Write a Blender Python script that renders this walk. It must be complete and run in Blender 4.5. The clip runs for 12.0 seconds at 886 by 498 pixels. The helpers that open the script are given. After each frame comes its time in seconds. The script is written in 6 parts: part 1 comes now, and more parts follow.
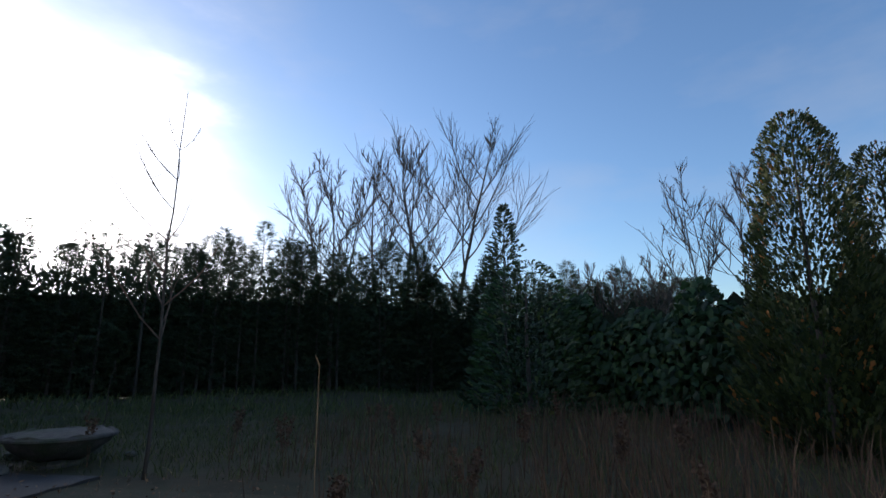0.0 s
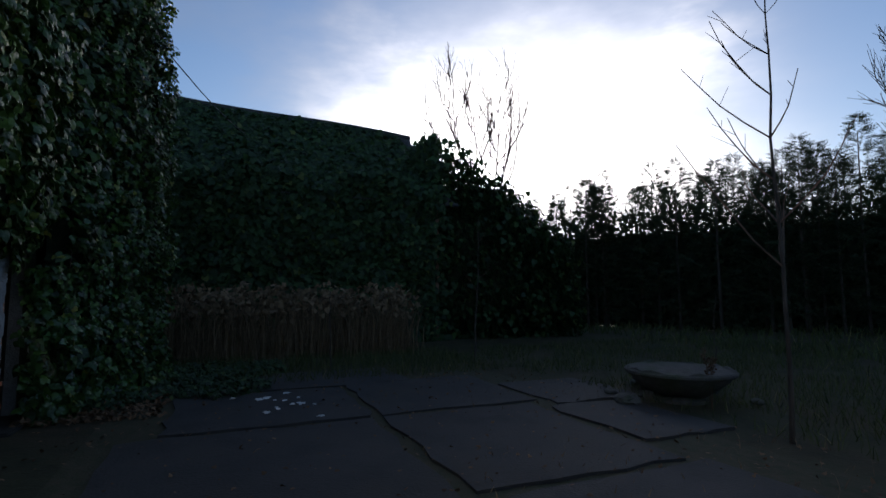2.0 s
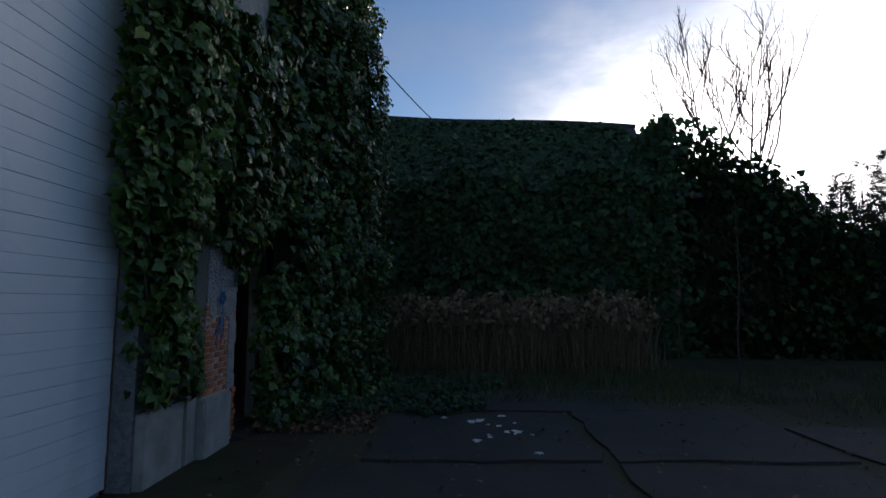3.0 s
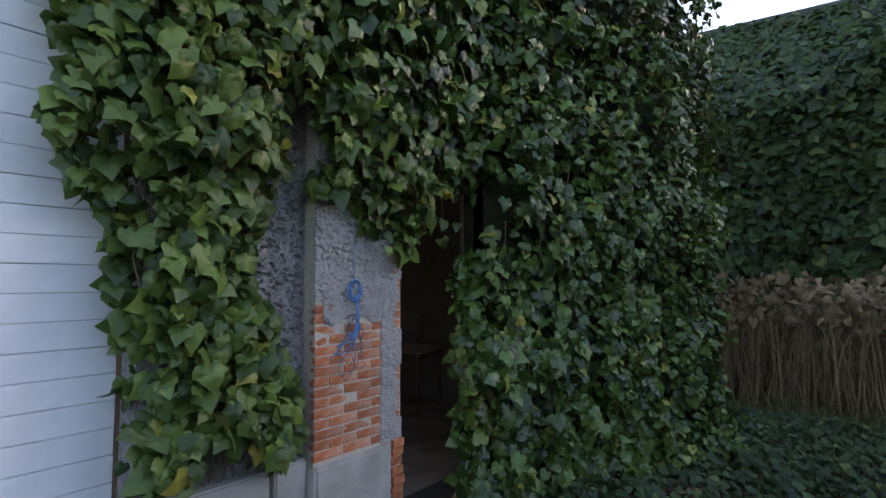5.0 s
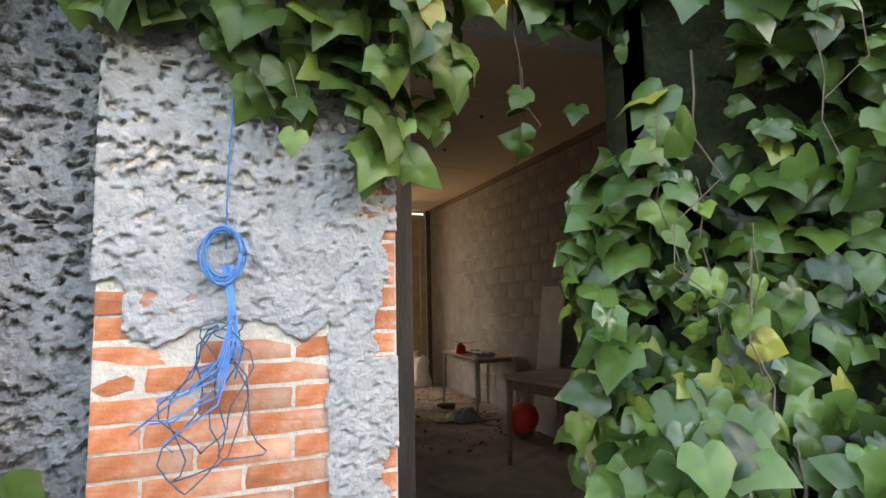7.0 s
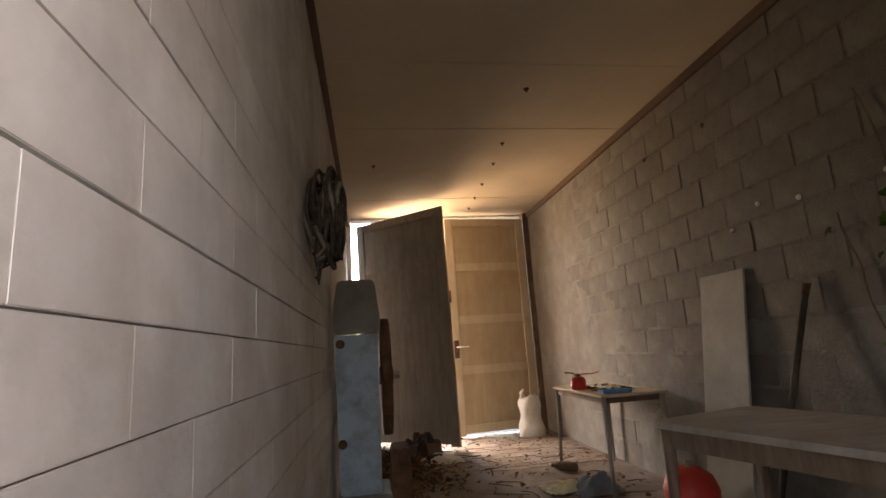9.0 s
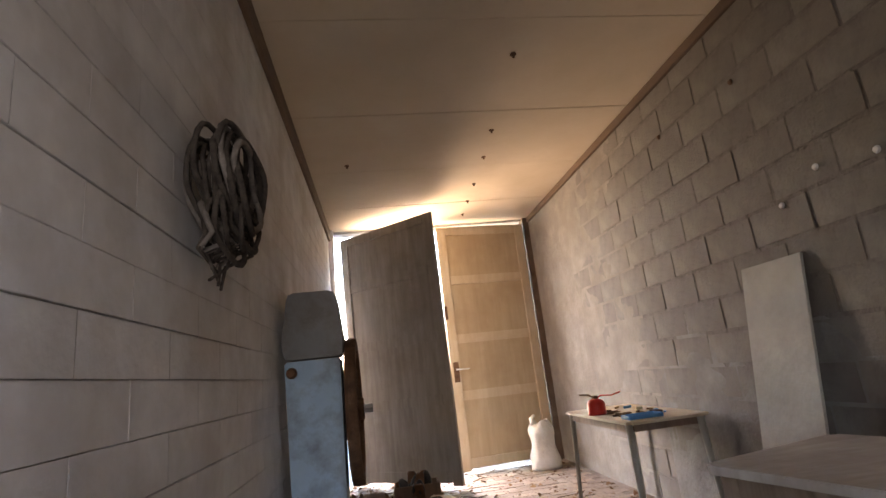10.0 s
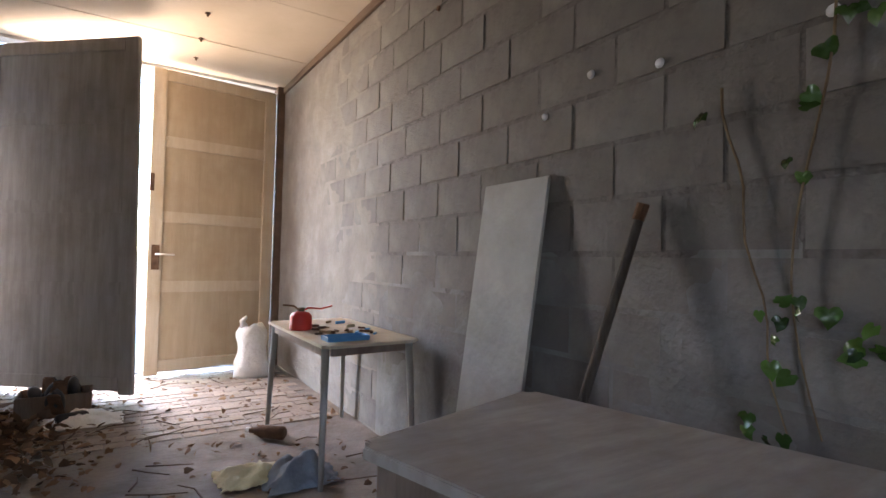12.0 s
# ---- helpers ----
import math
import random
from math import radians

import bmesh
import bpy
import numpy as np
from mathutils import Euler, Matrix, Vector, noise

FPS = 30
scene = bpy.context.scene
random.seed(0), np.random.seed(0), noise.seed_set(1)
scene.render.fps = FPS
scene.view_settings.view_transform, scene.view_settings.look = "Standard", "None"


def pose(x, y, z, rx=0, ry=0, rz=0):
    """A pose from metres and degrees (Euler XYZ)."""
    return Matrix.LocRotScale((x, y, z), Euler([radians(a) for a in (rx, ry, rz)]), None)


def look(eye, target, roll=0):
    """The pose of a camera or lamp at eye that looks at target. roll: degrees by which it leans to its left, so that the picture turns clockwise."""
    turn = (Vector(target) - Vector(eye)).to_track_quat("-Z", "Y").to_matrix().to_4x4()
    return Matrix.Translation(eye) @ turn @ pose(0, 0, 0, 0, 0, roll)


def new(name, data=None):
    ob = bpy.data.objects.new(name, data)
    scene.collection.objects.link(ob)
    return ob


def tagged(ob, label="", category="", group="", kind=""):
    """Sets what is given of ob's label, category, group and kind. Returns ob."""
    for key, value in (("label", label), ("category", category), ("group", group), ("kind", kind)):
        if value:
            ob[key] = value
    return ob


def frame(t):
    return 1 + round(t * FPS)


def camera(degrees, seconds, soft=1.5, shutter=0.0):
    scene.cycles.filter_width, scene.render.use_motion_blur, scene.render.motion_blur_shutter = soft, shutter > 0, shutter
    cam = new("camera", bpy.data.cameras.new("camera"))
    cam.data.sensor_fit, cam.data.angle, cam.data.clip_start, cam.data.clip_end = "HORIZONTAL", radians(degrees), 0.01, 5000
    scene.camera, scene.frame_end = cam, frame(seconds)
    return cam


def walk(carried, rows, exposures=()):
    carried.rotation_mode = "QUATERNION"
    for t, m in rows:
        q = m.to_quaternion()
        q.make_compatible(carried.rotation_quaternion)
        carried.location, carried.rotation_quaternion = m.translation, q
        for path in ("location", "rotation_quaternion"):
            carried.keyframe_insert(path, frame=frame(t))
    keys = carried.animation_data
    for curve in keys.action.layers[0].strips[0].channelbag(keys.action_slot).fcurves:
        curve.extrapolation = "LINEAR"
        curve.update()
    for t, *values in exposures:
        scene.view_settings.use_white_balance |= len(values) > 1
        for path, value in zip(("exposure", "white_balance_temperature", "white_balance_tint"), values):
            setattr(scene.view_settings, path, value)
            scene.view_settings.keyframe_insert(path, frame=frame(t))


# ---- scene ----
cam = camera(81.8, 12.0)
PATH = [
    (0, (-8.468, -1.055, 1.500), (-8.163, -2.985, 1.925), 0.0),
    (0.5, (-8.154, -1.387, 1.500), (-7.225, -3.120, 1.862), 0.0),
    (1, (-7.777, -1.664, 1.500), (-6.519, -3.195, 1.774), 0.0),
    (1.5, (-7.389, -1.855, 1.500), (-5.804, -3.058, 1.696), 0.0),
    (2, (-6.980, -2.103, 1.500), (-5.155, -2.901, 1.673), 0.0),
    (2.5, (-6.420, -2.272, 1.500), (-4.464, -2.645, 1.692), 0.0),
    (3, (-5.787, -2.447, 1.500), (-3.798, -2.409, 1.706), 0.0),
    (3.2, (-5.550, -2.500, 1.500), (-3.570, -2.309, 1.708), 0.0),
    (4, (-4.150, -2.750, 1.540), (-2.293, -2.037, 1.749), 0.0),
    (4.8, (-2.719, -2.550, 1.580), (-1.152, -1.323, 1.777), -0.7),
    (5, (-2.484, -2.468, 1.600), (-0.959, -1.180, 1.726), -0.2),
    (5.5, (-1.873, -2.287, 1.510), (-0.523, -0.813, 1.559), 1.2),
    (6, (-1.276, -1.977, 1.517), (-0.108, -0.353, 1.518), 2.0),
    (6.5, (-0.818, -1.686, 1.518), (0.115, 0.081, 1.582), 1.5),
    (7, (-0.388, -1.336, 1.426), (0.335, 0.517, 1.627), -1.2),
    (7.2, (-0.275, -1.123, 1.395), (0.394, 0.752, 1.585), -0.5),
    (7.6, (-0.050, -0.740, 1.340), (0.515, 1.167, 1.549), -0.6),
    (8, (0.130, -0.360, 1.280), (0.577, 1.574, 1.524), -1.1),
    (8.4, (0.260, -0.060, 1.220), (0.604, 1.890, 1.498), -1.7),
    (8.8, (0.390, 0.174, 1.188), (0.687, 2.128, 1.495), -2.3),
    (9, (0.387, 0.311, 1.175), (0.687, 2.251, 1.559), -3.8),
    (9.5, (0.550, 0.771, 1.161), (0.851, 2.696, 1.615), -6.3),
    (10, (0.657, 0.995, 1.167), (0.936, 2.919, 1.636), -6.4),
    (10.5, (0.756, 1.290, 1.220), (1.192, 3.203, 1.606), -6.8),
    (11, (0.849, 1.388, 1.282), (1.623, 3.212, 1.556), -5.0),
    (11.5, (1.156, 1.453, 1.217), (2.199, 3.151, 1.390), -0.3),
    (12, (1.258, 1.685, 1.188), (2.333, 3.370, 1.236), 1.4),
]

# stops of exposure along the walk
EXPO = [(0, 0.9, 6300, 16), (0.5, 0.4, 6200, 16), (1.2, 0.1, 6200, 16), (3.2, 0.2, 6300, 16), (4.8, 2.15, 8200, 23), (5.0, 2.7, 8400, 28), (5.5, 3.75, 9500, 28), (6.0, 4.5, 10800, 26),
        (6.5, 4.65, 11000, 25), (7.2, 4.6, 10600, 24), (8.0, 4.9, 10600, 25), (8.8, 5.4, 10400, 27), (9.0, 5.5, 10600, 29), (9.5, 6.1, 9000, 29), (10.5, 6.4, 8400, 28), (11.5, 6.4, 7200, 24), (12, 6.4, 6900, 23)]
walk(cam, [(t, look(e, g, r)) for t, e, g, r in PATH], EXPO)

# ---- sky and sun ----
SUN_YAW, SUN_EL = -124.5, 9.1
sun_dir = Vector((math.sin(radians(-SUN_YAW)) * math.cos(radians(SUN_EL)),
                  math.cos(radians(SUN_YAW)) * math.cos(radians(SUN_EL)), math.sin(radians(SUN_EL))))
world = bpy.data.worlds.new("sky")
scene.world = world
world.use_nodes = True
wn = world.node_tree.nodes
wl = world.node_tree.links
bg = wn["Background"]
sky = wn.new("ShaderNodeTexSky")
sky.sky_type = 'NISHITA'
sky.sun_disc = False
sky.sun_elevation = radians(SUN_EL)
sky.sun_rotation = radians(-SUN_YAW)
sky.air_density, sky.dust_density, sky.ozone_density = 1.0, 0.9, 3.1
# thin clouds all over the sky, brighter where the sun stands behind them
tc = wn.new("ShaderNodeTexCoord")
mp = wn.new("ShaderNodeMapping")
mp.inputs["Scale"].default_value = (1.0, 1.0, 2.6)
cn = wn.new("ShaderNodeTexNoise")
cn.inputs["Scale"].default_value = 2.1
cn.inputs["Detail"].default_value = 6
cn.inputs["Roughness"].default_value = 0.55
cr = wn.new("ShaderNodeMapRange")
cr.inputs["From Min"].default_value, cr.inputs["From Max"].default_value = 0.47, 0.72
dot = wn.new("ShaderNodeVectorMath")
dot.operation = 'DOT_PRODUCT'
dot.inputs[1].default_value = sun_dir
glow = wn.new("ShaderNodeMapRange")
glow.inputs["From Min"].default_value, glow.inputs["From Max"].default_value = 0.84, 1.08
glow.inputs["To Min"].default_value, glow.inputs["To Max"].default_value = 0.0, 1.0
gp = wn.new("ShaderNodeMath")
gp.operation = 'POWER'
gp.inputs[1].default_value = 3.2
cs = wn.new("ShaderNodeMath")
cs.operation = 'MULTIPLY_ADD'
cs.inputs[1].default_value, cs.inputs[2].default_value = 22.0, 2.4
ca = wn.new("ShaderNodeMath")
ca.operation = 'MULTIPLY'
cc = wn.new("ShaderNodeVectorMath")
cc.operation = 'SCALE'
cc.inputs[0].default_value = (1.0, 0.97, 0.93)
mx = wn.new("ShaderNodeMixRGB")
gx = wn.new("ShaderNodeMath")
gx.operation = 'MULTIPLY_ADD'
gx.inputs[1].default_value, gx.inputs[2].default_value = 0.75, 0.22
gn = wn.new("ShaderNodeMath")
gn.operation = 'MULTIPLY_ADD'
gn.inputs[1].default_value = 0.16
gs = wn.new("ShaderNodeMath")
gs.operation, gs.use_clamp = 'MULTIPLY_ADD', True
gs.inputs[1].default_value = 0.95
for a, b in ((tc.outputs["Generated"], mp.inputs[0]), (mp.outputs[0], cn.inputs["Vector"]), (cn.outputs["Fac"], cr.inputs["Value"]),
             (tc.outputs["Generated"], dot.inputs[0]), (cn.outputs["Fac"], gn.inputs[0]), (dot.outputs["Value"], gn.inputs[2]), (gn.outputs[0], glow.inputs["Value"]), (glow.outputs[0], gp.inputs[0]),
             (gp.outputs[0], cs.inputs[0]), (cs.outputs[0], cc.inputs["Scale"]), (gp.outputs[0], gx.inputs[0]),
             (cr.outputs[0], ca.inputs[0]), (gx.outputs[0], ca.inputs[1]), (gp.outputs[0], gs.inputs[0]), (ca.outputs[0], gs.inputs[2]),
             (sky.outputs[0], mx.inputs["Color1"]), (cc.outputs[0], mx.inputs["Color2"]), (gs.outputs[0], mx.inputs["Fac"]), (mx.outputs[0], bg.inputs["Color"])):
    wl.new(a, b)
bg.inputs["Strength"].default_value = 0.15
sun = new("sun", bpy.data.lights.new("sun", 'SUN'))
sun.data.energy, sun.data.angle, sun.data.color = 3.2, radians(0.6), (1.0, 0.88, 0.72)
sun.matrix_world = look((0, 0, 30), Vector((0, 0, 30)) - sun_dir)

# ---- plan ----
XL, XR, H, D = 0.13, 2.80, 3.09, 7.50        # the long room: side walls, ceiling, end
YF = 0.26                                     # inner face of the front wall
DOOR_W, DOOR_H = 0.98, 2.38                   # the open doorway beside the pier
PIER_L = -0.70
WHITE_X, WHITE_Y = -1.60, 0.33


def area(name, m, sx, sy, watts, colour=(1, 1, 1)):
    la = bpy.data.lights.new(name, 'AREA')
    la.shape, la.size, la.size_y, la.energy, la.color = 'RECTANGLE', sx, sy, watts, colour
    ob = new(name, la)
    ob.matrix_world = m
    return ob


# daylight in the gap behind the inward-swung leaf
area("daylight_far", look((0.85, D + 0.35, 1.6), (1.6, 5.5, 1.2)), 1.2, 2.7, 3.8, (1.0, 0.84, 0.64))
# sky light in the front doorway
area("daylight_front", look((0.5, -0.03, 1.4), (-0.3, 1.9, 0.6)), 0.7, 1.9, 0.34, (0.86, 0.93, 1.0))

# ---- materials ----


def mat(name, c1, c2, scale=6.0, rough=0.85, bump=0.3, bump_scale=None, c3=None, scale3=1.2, amount3=0.5, metal=0.0, spec=0.3,
        rand="", spread=0.25, detail=8, stretch=(1, 1, 1), depth=0.02):
    m = bpy.data.materials.new(name)
    m.use_nodes = True
    n, l = m.node_tree.nodes, m.node_tree.links
    b = n["Principled BSDF"]
    co = n.new("ShaderNodeTexCoord")
    ma = n.new("ShaderNodeMapping")
    ma.inputs["Scale"].default_value = stretch
    l.new(co.outputs["Object"], ma.inputs[0])
    t = n.new("ShaderNodeTexNoise")
    t.inputs["Scale"].default_value, t.inputs["Detail"].default_value, t.inputs["Roughness"].default_value = scale, detail, 0.6
    l.new(ma.outputs[0], t.inputs["Vector"])
    r = n.new("ShaderNodeMapRange")
    r.inputs["From Min"].default_value, r.inputs["From Max"].default_value = 0.32, 0.68
    l.new(t.outputs["Fac"], r.inputs["Value"])
    mixc = n.new("ShaderNodeMixRGB")
    mixc.inputs["Color1"].default_value, mixc.inputs["Color2"].default_value = (*c1, 1), (*c2, 1)
    l.new(r.outputs[0], mixc.inputs["Fac"])
    out = mixc.outputs[0]
    if c3:
        t3 = n.new("ShaderNodeTexNoise")
        t3.inputs["Scale"].default_value, t3.inputs["Detail"].default_value, t3.inputs["Roughness"].default_value = scale3, 5, 0.65
        l.new(co.outputs["Object"], t3.inputs["Vector"])
        r3 = n.new("ShaderNodeMapRange")
        r3.inputs["From Min"].default_value, r3.inputs["From Max"].default_value = 0.45, 0.66
        r3.inputs["To Max"].default_value = amount3
        l.new(t3.outputs["Fac"], r3.inputs["Value"])
        m3 = n.new("ShaderNodeMixRGB")
        m3.inputs["Color2"].default_value = (*c3, 1)
        l.new(r3.outputs[0], m3.inputs["Fac"])
        l.new(out, m3.inputs["Color1"])
        out = m3.outputs[0]
    if rand:
        src = n.new("ShaderNodeObjectInfo").outputs["Random"] if rand == "object" else n.new("ShaderNodeNewGeometry").outputs["Random Per Island"]
        v = n.new("ShaderNodeMapRange")
        v.inputs["To Min"].default_value, v.inputs["To Max"].default_value = 1 - spread, 1 + spread
        l.new(src, v.inputs["Value"])
        hs = n.new("ShaderNodeHueSaturation")
        l.new(out, hs.inputs["Color"])
        l.new(v.outputs[0], hs.inputs["Value"])
        out = hs.outputs[0]
    l.new(out, b.inputs["Base Color"])
    b.inputs["Roughness"].default_value = rough
    b.inputs["Metallic"].default_value = metal
    b.inputs["Specular IOR Level"].default_value = spec
    if bump:
        tb = n.new("ShaderNodeTexNoise")
        tb.inputs["Scale"].default_value, tb.inputs["Detail"].default_value = bump_scale or scale * 3, 6
        l.new(ma.outputs[0], tb.inputs["Vector"])
        bu = n.new("ShaderNodeBump")
        bu.inputs["Strength"].default_value, bu.inputs["Distance"].default_value = bump, depth
        l.new(tb.outputs["Fac"], bu.inputs["Height"])
        l.new(bu.outputs[0], b.inputs["Normal"])
    return m


def leaf_mat(name, dark, light, yellow, rand, rough=0.42, through_leaf=0.2, spec=0.4):
    """Waxy leaf: each leaf takes its own green, a few turn yellow."""
    m = bpy.data.materials.new(name)
    m.use_nodes = True
    n, l = m.node_tree.nodes, m.node_tree.links
    b = n["Principled BSDF"]
    src = n.new("ShaderNodeObjectInfo").outputs["Random"] if rand == "object" else n.new("ShaderNodeNewGeometry").outputs["Random Per Island"]
    ramp = n.new("ShaderNodeValToRGB")
    e = ramp.color_ramp.elements
    e[0].position, e[0].color = 0.0, (*dark, 1)
    e[1].position, e[1].color = 0.96, (*light, 1)
    k = ramp.color_ramp.elements.new(0.992)
    k.color = (*yellow, 1)
    l.new(src, ramp.inputs[0])
    co = n.new("ShaderNodeTexCoord")
    t = n.new("ShaderNodeTexNoise")
    t.inputs["Scale"].default_value, t.inputs["Detail"].default_value = 30, 4
    l.new(co.outputs["Object"], t.inputs["Vector"])
    mu = n.new("ShaderNodeMixRGB")
    mu.blend_type = 'MULTIPLY'
    mu.inputs["Fac"].default_value = 0.5
    l.new(ramp.outputs[0], mu.inputs["Color1"])
    rr = n.new("ShaderNodeMapRange")
    rr.inputs["To Min"].default_value, rr.inputs["To Max"].default_value = 0.5, 1.4
    l.new(t.outputs["Fac"], rr.inputs["Value"])
    l.new(rr.outputs[0], mu.inputs["Color2"])
    l.new(mu.outputs[0], b.inputs["Base Color"])
    b.inputs["Roughness"].default_value = rough
    b.inputs["Specular IOR Level"].default_value = spec
    if through_leaf:
        tr = n.new("ShaderNodeBsdfTranslucent")
        l.new(mu.outputs[0], tr.inputs["Color"])
        ms = n.new("ShaderNodeMixShader")
        ms.inputs[0].default_value = through_leaf
        l.new(b.outputs[0], ms.inputs[1])
        l.new(tr.outputs[0], ms.inputs[2])
        l.new(ms.outputs[0], n["Material Output"].inputs["Surface"])
    return m


M_GRASS = mat("rough_grass", (0.022, 0.026, 0.010), (0.055, 0.05, 0.022), 2.2, 0.95, 0.8, 25, (0.06, 0.04, 0.022), 0.7, 0.75)
M_CONC = mat("old_concrete", (0.028, 0.026, 0.024), (0.055, 0.051, 0.047), 1.6, 0.75, 0.5, 40, (0.04, 0.034, 0.026), 0.8, 0.8)
M_MOSS = mat("mossy_joint", (0.04, 0.045, 0.02), (0.075, 0.06, 0.035), 9, 0.95, 0.7, 40)
M_WHITE = mat("white_cladding", (0.83, 0.84, 0.86), (0.88, 0.89, 0.90), 1.2, 0.42, 0.05, 8, (0.60, 0.62, 0.62), 2.0, 0.35, spec=0.4)
M_ROUGH = mat("grey_roughcast", (0.17, 0.165, 0.16), (0.29, 0.28, 0.27), 16, 0.95, 0.9, 70, (0.42, 0.41, 0.40), 28, 0.35, depth=0.02)
M_RENDER = mat("worn_grey_render", (0.27, 0.26, 0.25), (0.39, 0.375, 0.36), 9, 0.92, 0.8, 60, (0.50, 0.48, 0.46), 26, 0.35, depth=0.016)
M_PLINTH = mat("plinth_cement", (0.36, 0.34, 0.30), (0.47, 0.45, 0.41), 5, 0.85, 0.25, 30, (0.25, 0.25, 0.2), 3, 0.6)
M_BRICK = mat("orange_brick", (0.42, 0.11, 0.045), (0.55, 0.18, 0.075), 14, 0.85, 0.35, 60, (0.60, 0.42, 0.32), 9, 0.55, rand="object", spread=0.22, depth=0.01)
M_MORTAR = mat("pale_mortar", (0.48, 0.41, 0.34), (0.62, 0.55, 0.46), 30, 0.95, 0.5, 80)
M_IVY = leaf_mat("ivy_leaf", (0.011, 0.034, 0.007), (0.080, 0.16, 0.030), (0.25, 0.25, 0.045), "island", 0.38, 0.15, 0.45)
M_IVY1 = leaf_mat("ivy_leaf_single", (0.012, 0.042, 0.009), (0.072, 0.165, 0.032), (0.22, 0.25, 0.05), "object", 0.27, 0.15, 0.6)
M_IVY_Y = leaf_mat("ivy_leaf_paler", (0.022, 0.058, 0.013), (0.125, 0.215, 0.045), (0.36, 0.32, 0.06), "island")
M_IVY_Y1 = leaf_mat("ivy_leaf_paler_single", (0.025, 0.06, 0.013), (0.14, 0.225, 0.045), (0.36, 0.32, 0.06), "object")
# darker greens for the outbuilding, ground ivy, bush and hedges
M_IVY_D = leaf_mat("ivy_leaf_darker", (0.008, 0.026, 0.008), (0.038, 0.085, 0.022), (0.10, 0.13, 0.03), "island", 0.6)
M_CONIF = leaf_mat("conifer_spray", (0.010, 0.020, 0.008), (0.030, 0.052, 0.018), (0.06, 0.07, 0.02), "island", 0.7, 0.15)
M_YEW = leaf_mat("evergreen_spray", (0.010, 0.024, 0.007), (0.055, 0.075, 0.018), (0.30, 0.12, 0.03), "island", 0.6, 0.2)
M_STEM = mat("ivy_stem", (0.10, 0.075, 0.05), (0.17, 0.13, 0.09), 20, 0.9, 0.4, 60)
# near-black green for sheets that stand for shade inside foliage
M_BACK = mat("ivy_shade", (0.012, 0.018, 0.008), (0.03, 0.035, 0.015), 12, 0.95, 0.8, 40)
M_BARK = mat("grey_bark", (0.04, 0.032, 0.026), (0.085, 0.07, 0.058), 8, 0.9, 0.5, 30, stretch=(3, 3, 0.6))
M_TWIG = mat("bare_twig", (0.07, 0.045, 0.032), (0.14, 0.095, 0.068), 5, 0.9, 0.0)
M_SLATE = mat("dark_roof_tile", (0.035, 0.035, 0.04), (0.08, 0.078, 0.08), 8, 0.8, 0.4, 30, (0.05, 0.06, 0.03), 1.5, 0.6, rand="island", spread=0.3)
M_WALLB = mat("old_brick_wall", (0.16, 0.09, 0.06), (0.25, 0.16, 0.11), 6, 0.9, 0.5, 30)
M_STRAW = mat("dry_straw", (0.105, 0.07, 0.04), (0.22, 0.155, 0.09), 9, 0.95, 0.0, rand="island", spread=0.4)
M_STALK = mat("dead_stalk", (0.06, 0.038, 0.025), (0.13, 0.08, 0.05), 9, 0.95, 0.0, rand="island", spread=0.4)
M_LITTER = mat("dead_leaf", (0.10, 0.055, 0.03), (0.20, 0.12, 0.065), 10, 0.9, 0.0, rand="island", spread=0.5)
M_PLASTER = mat("grey_wall_slab", (0.52, 0.525, 0.535), (0.68, 0.685, 0.69), 5, 0.9, 0.12, 45, (0.40, 0.37, 0.34), 1.6, 0.6, rand="object", spread=0.05)
M_BLOCK = mat("concrete_block", (0.115, 0.104, 0.094), (0.185, 0.169, 0.153), 7, 0.95, 0.25, 50, (0.12, 0.105, 0.092), 1.7, 0.75, rand="object", spread=0.10)
M_BLOCKJ = mat("block_mortar", (0.09, 0.081, 0.072), (0.15, 0.136, 0.122), 15, 0.95, 0.5, 50)
M_PLAST2 = mat("stained_plaster", (0.145, 0.129, 0.114), (0.215, 0.193, 0.171), 5, 0.93, 0.45, 30, (0.14, 0.12, 0.10), 1.5, 0.7)
M_PLAST3 = mat("grey_blue_plaster", (0.135, 0.128, 0.121), (0.205, 0.196, 0.188), 4, 0.93, 0.45, 30, (0.11, 0.10, 0.092), 1.8, 0.75)
M_CEIL = mat("painted_board_ceiling", (0.45, 0.38, 0.29), (0.53, 0.455, 0.36), 1.4, 0.7, 0.08, 20, (0.45, 0.37, 0.27), 0.9, 0.4)
M_BATTEN = mat("brown_batten", (0.085, 0.055, 0.038), (0.145, 0.095, 0.066), 6, 0.8, 0.3, 30, stretch=(1, 0.3, 1))
M_FLOOR = mat("dirty_floor", (0.17, 0.14, 0.115), (0.28, 0.24, 0.20), 3, 0.75, 0.5, 30, (0.10, 0.075, 0.055), 1.4, 0.8)
M_FBRICK = mat("floor_brick", (0.22, 0.17, 0.13), (0.33, 0.27, 0.22), 6, 0.7, 0.5, 40, (0.12, 0.09, 0.07), 2.5, 0.7, rand="object", spread=0.18)
M_DOOR = mat("cream_door_paint", (0.47, 0.385, 0.275), (0.55, 0.46, 0.34), 3, 0.6, 0.15, 20, (0.42, 0.30, 0.18), 2.0, 0.5, stretch=(6, 6, 0.6))
M_DOORP = mat("cream_door_panel", (0.40, 0.31, 0.20), (0.47, 0.37, 0.25), 3, 0.6, 0.15, 20, (0.34, 0.24, 0.15), 2.0, 0.5, stretch=(6, 6, 0.6))
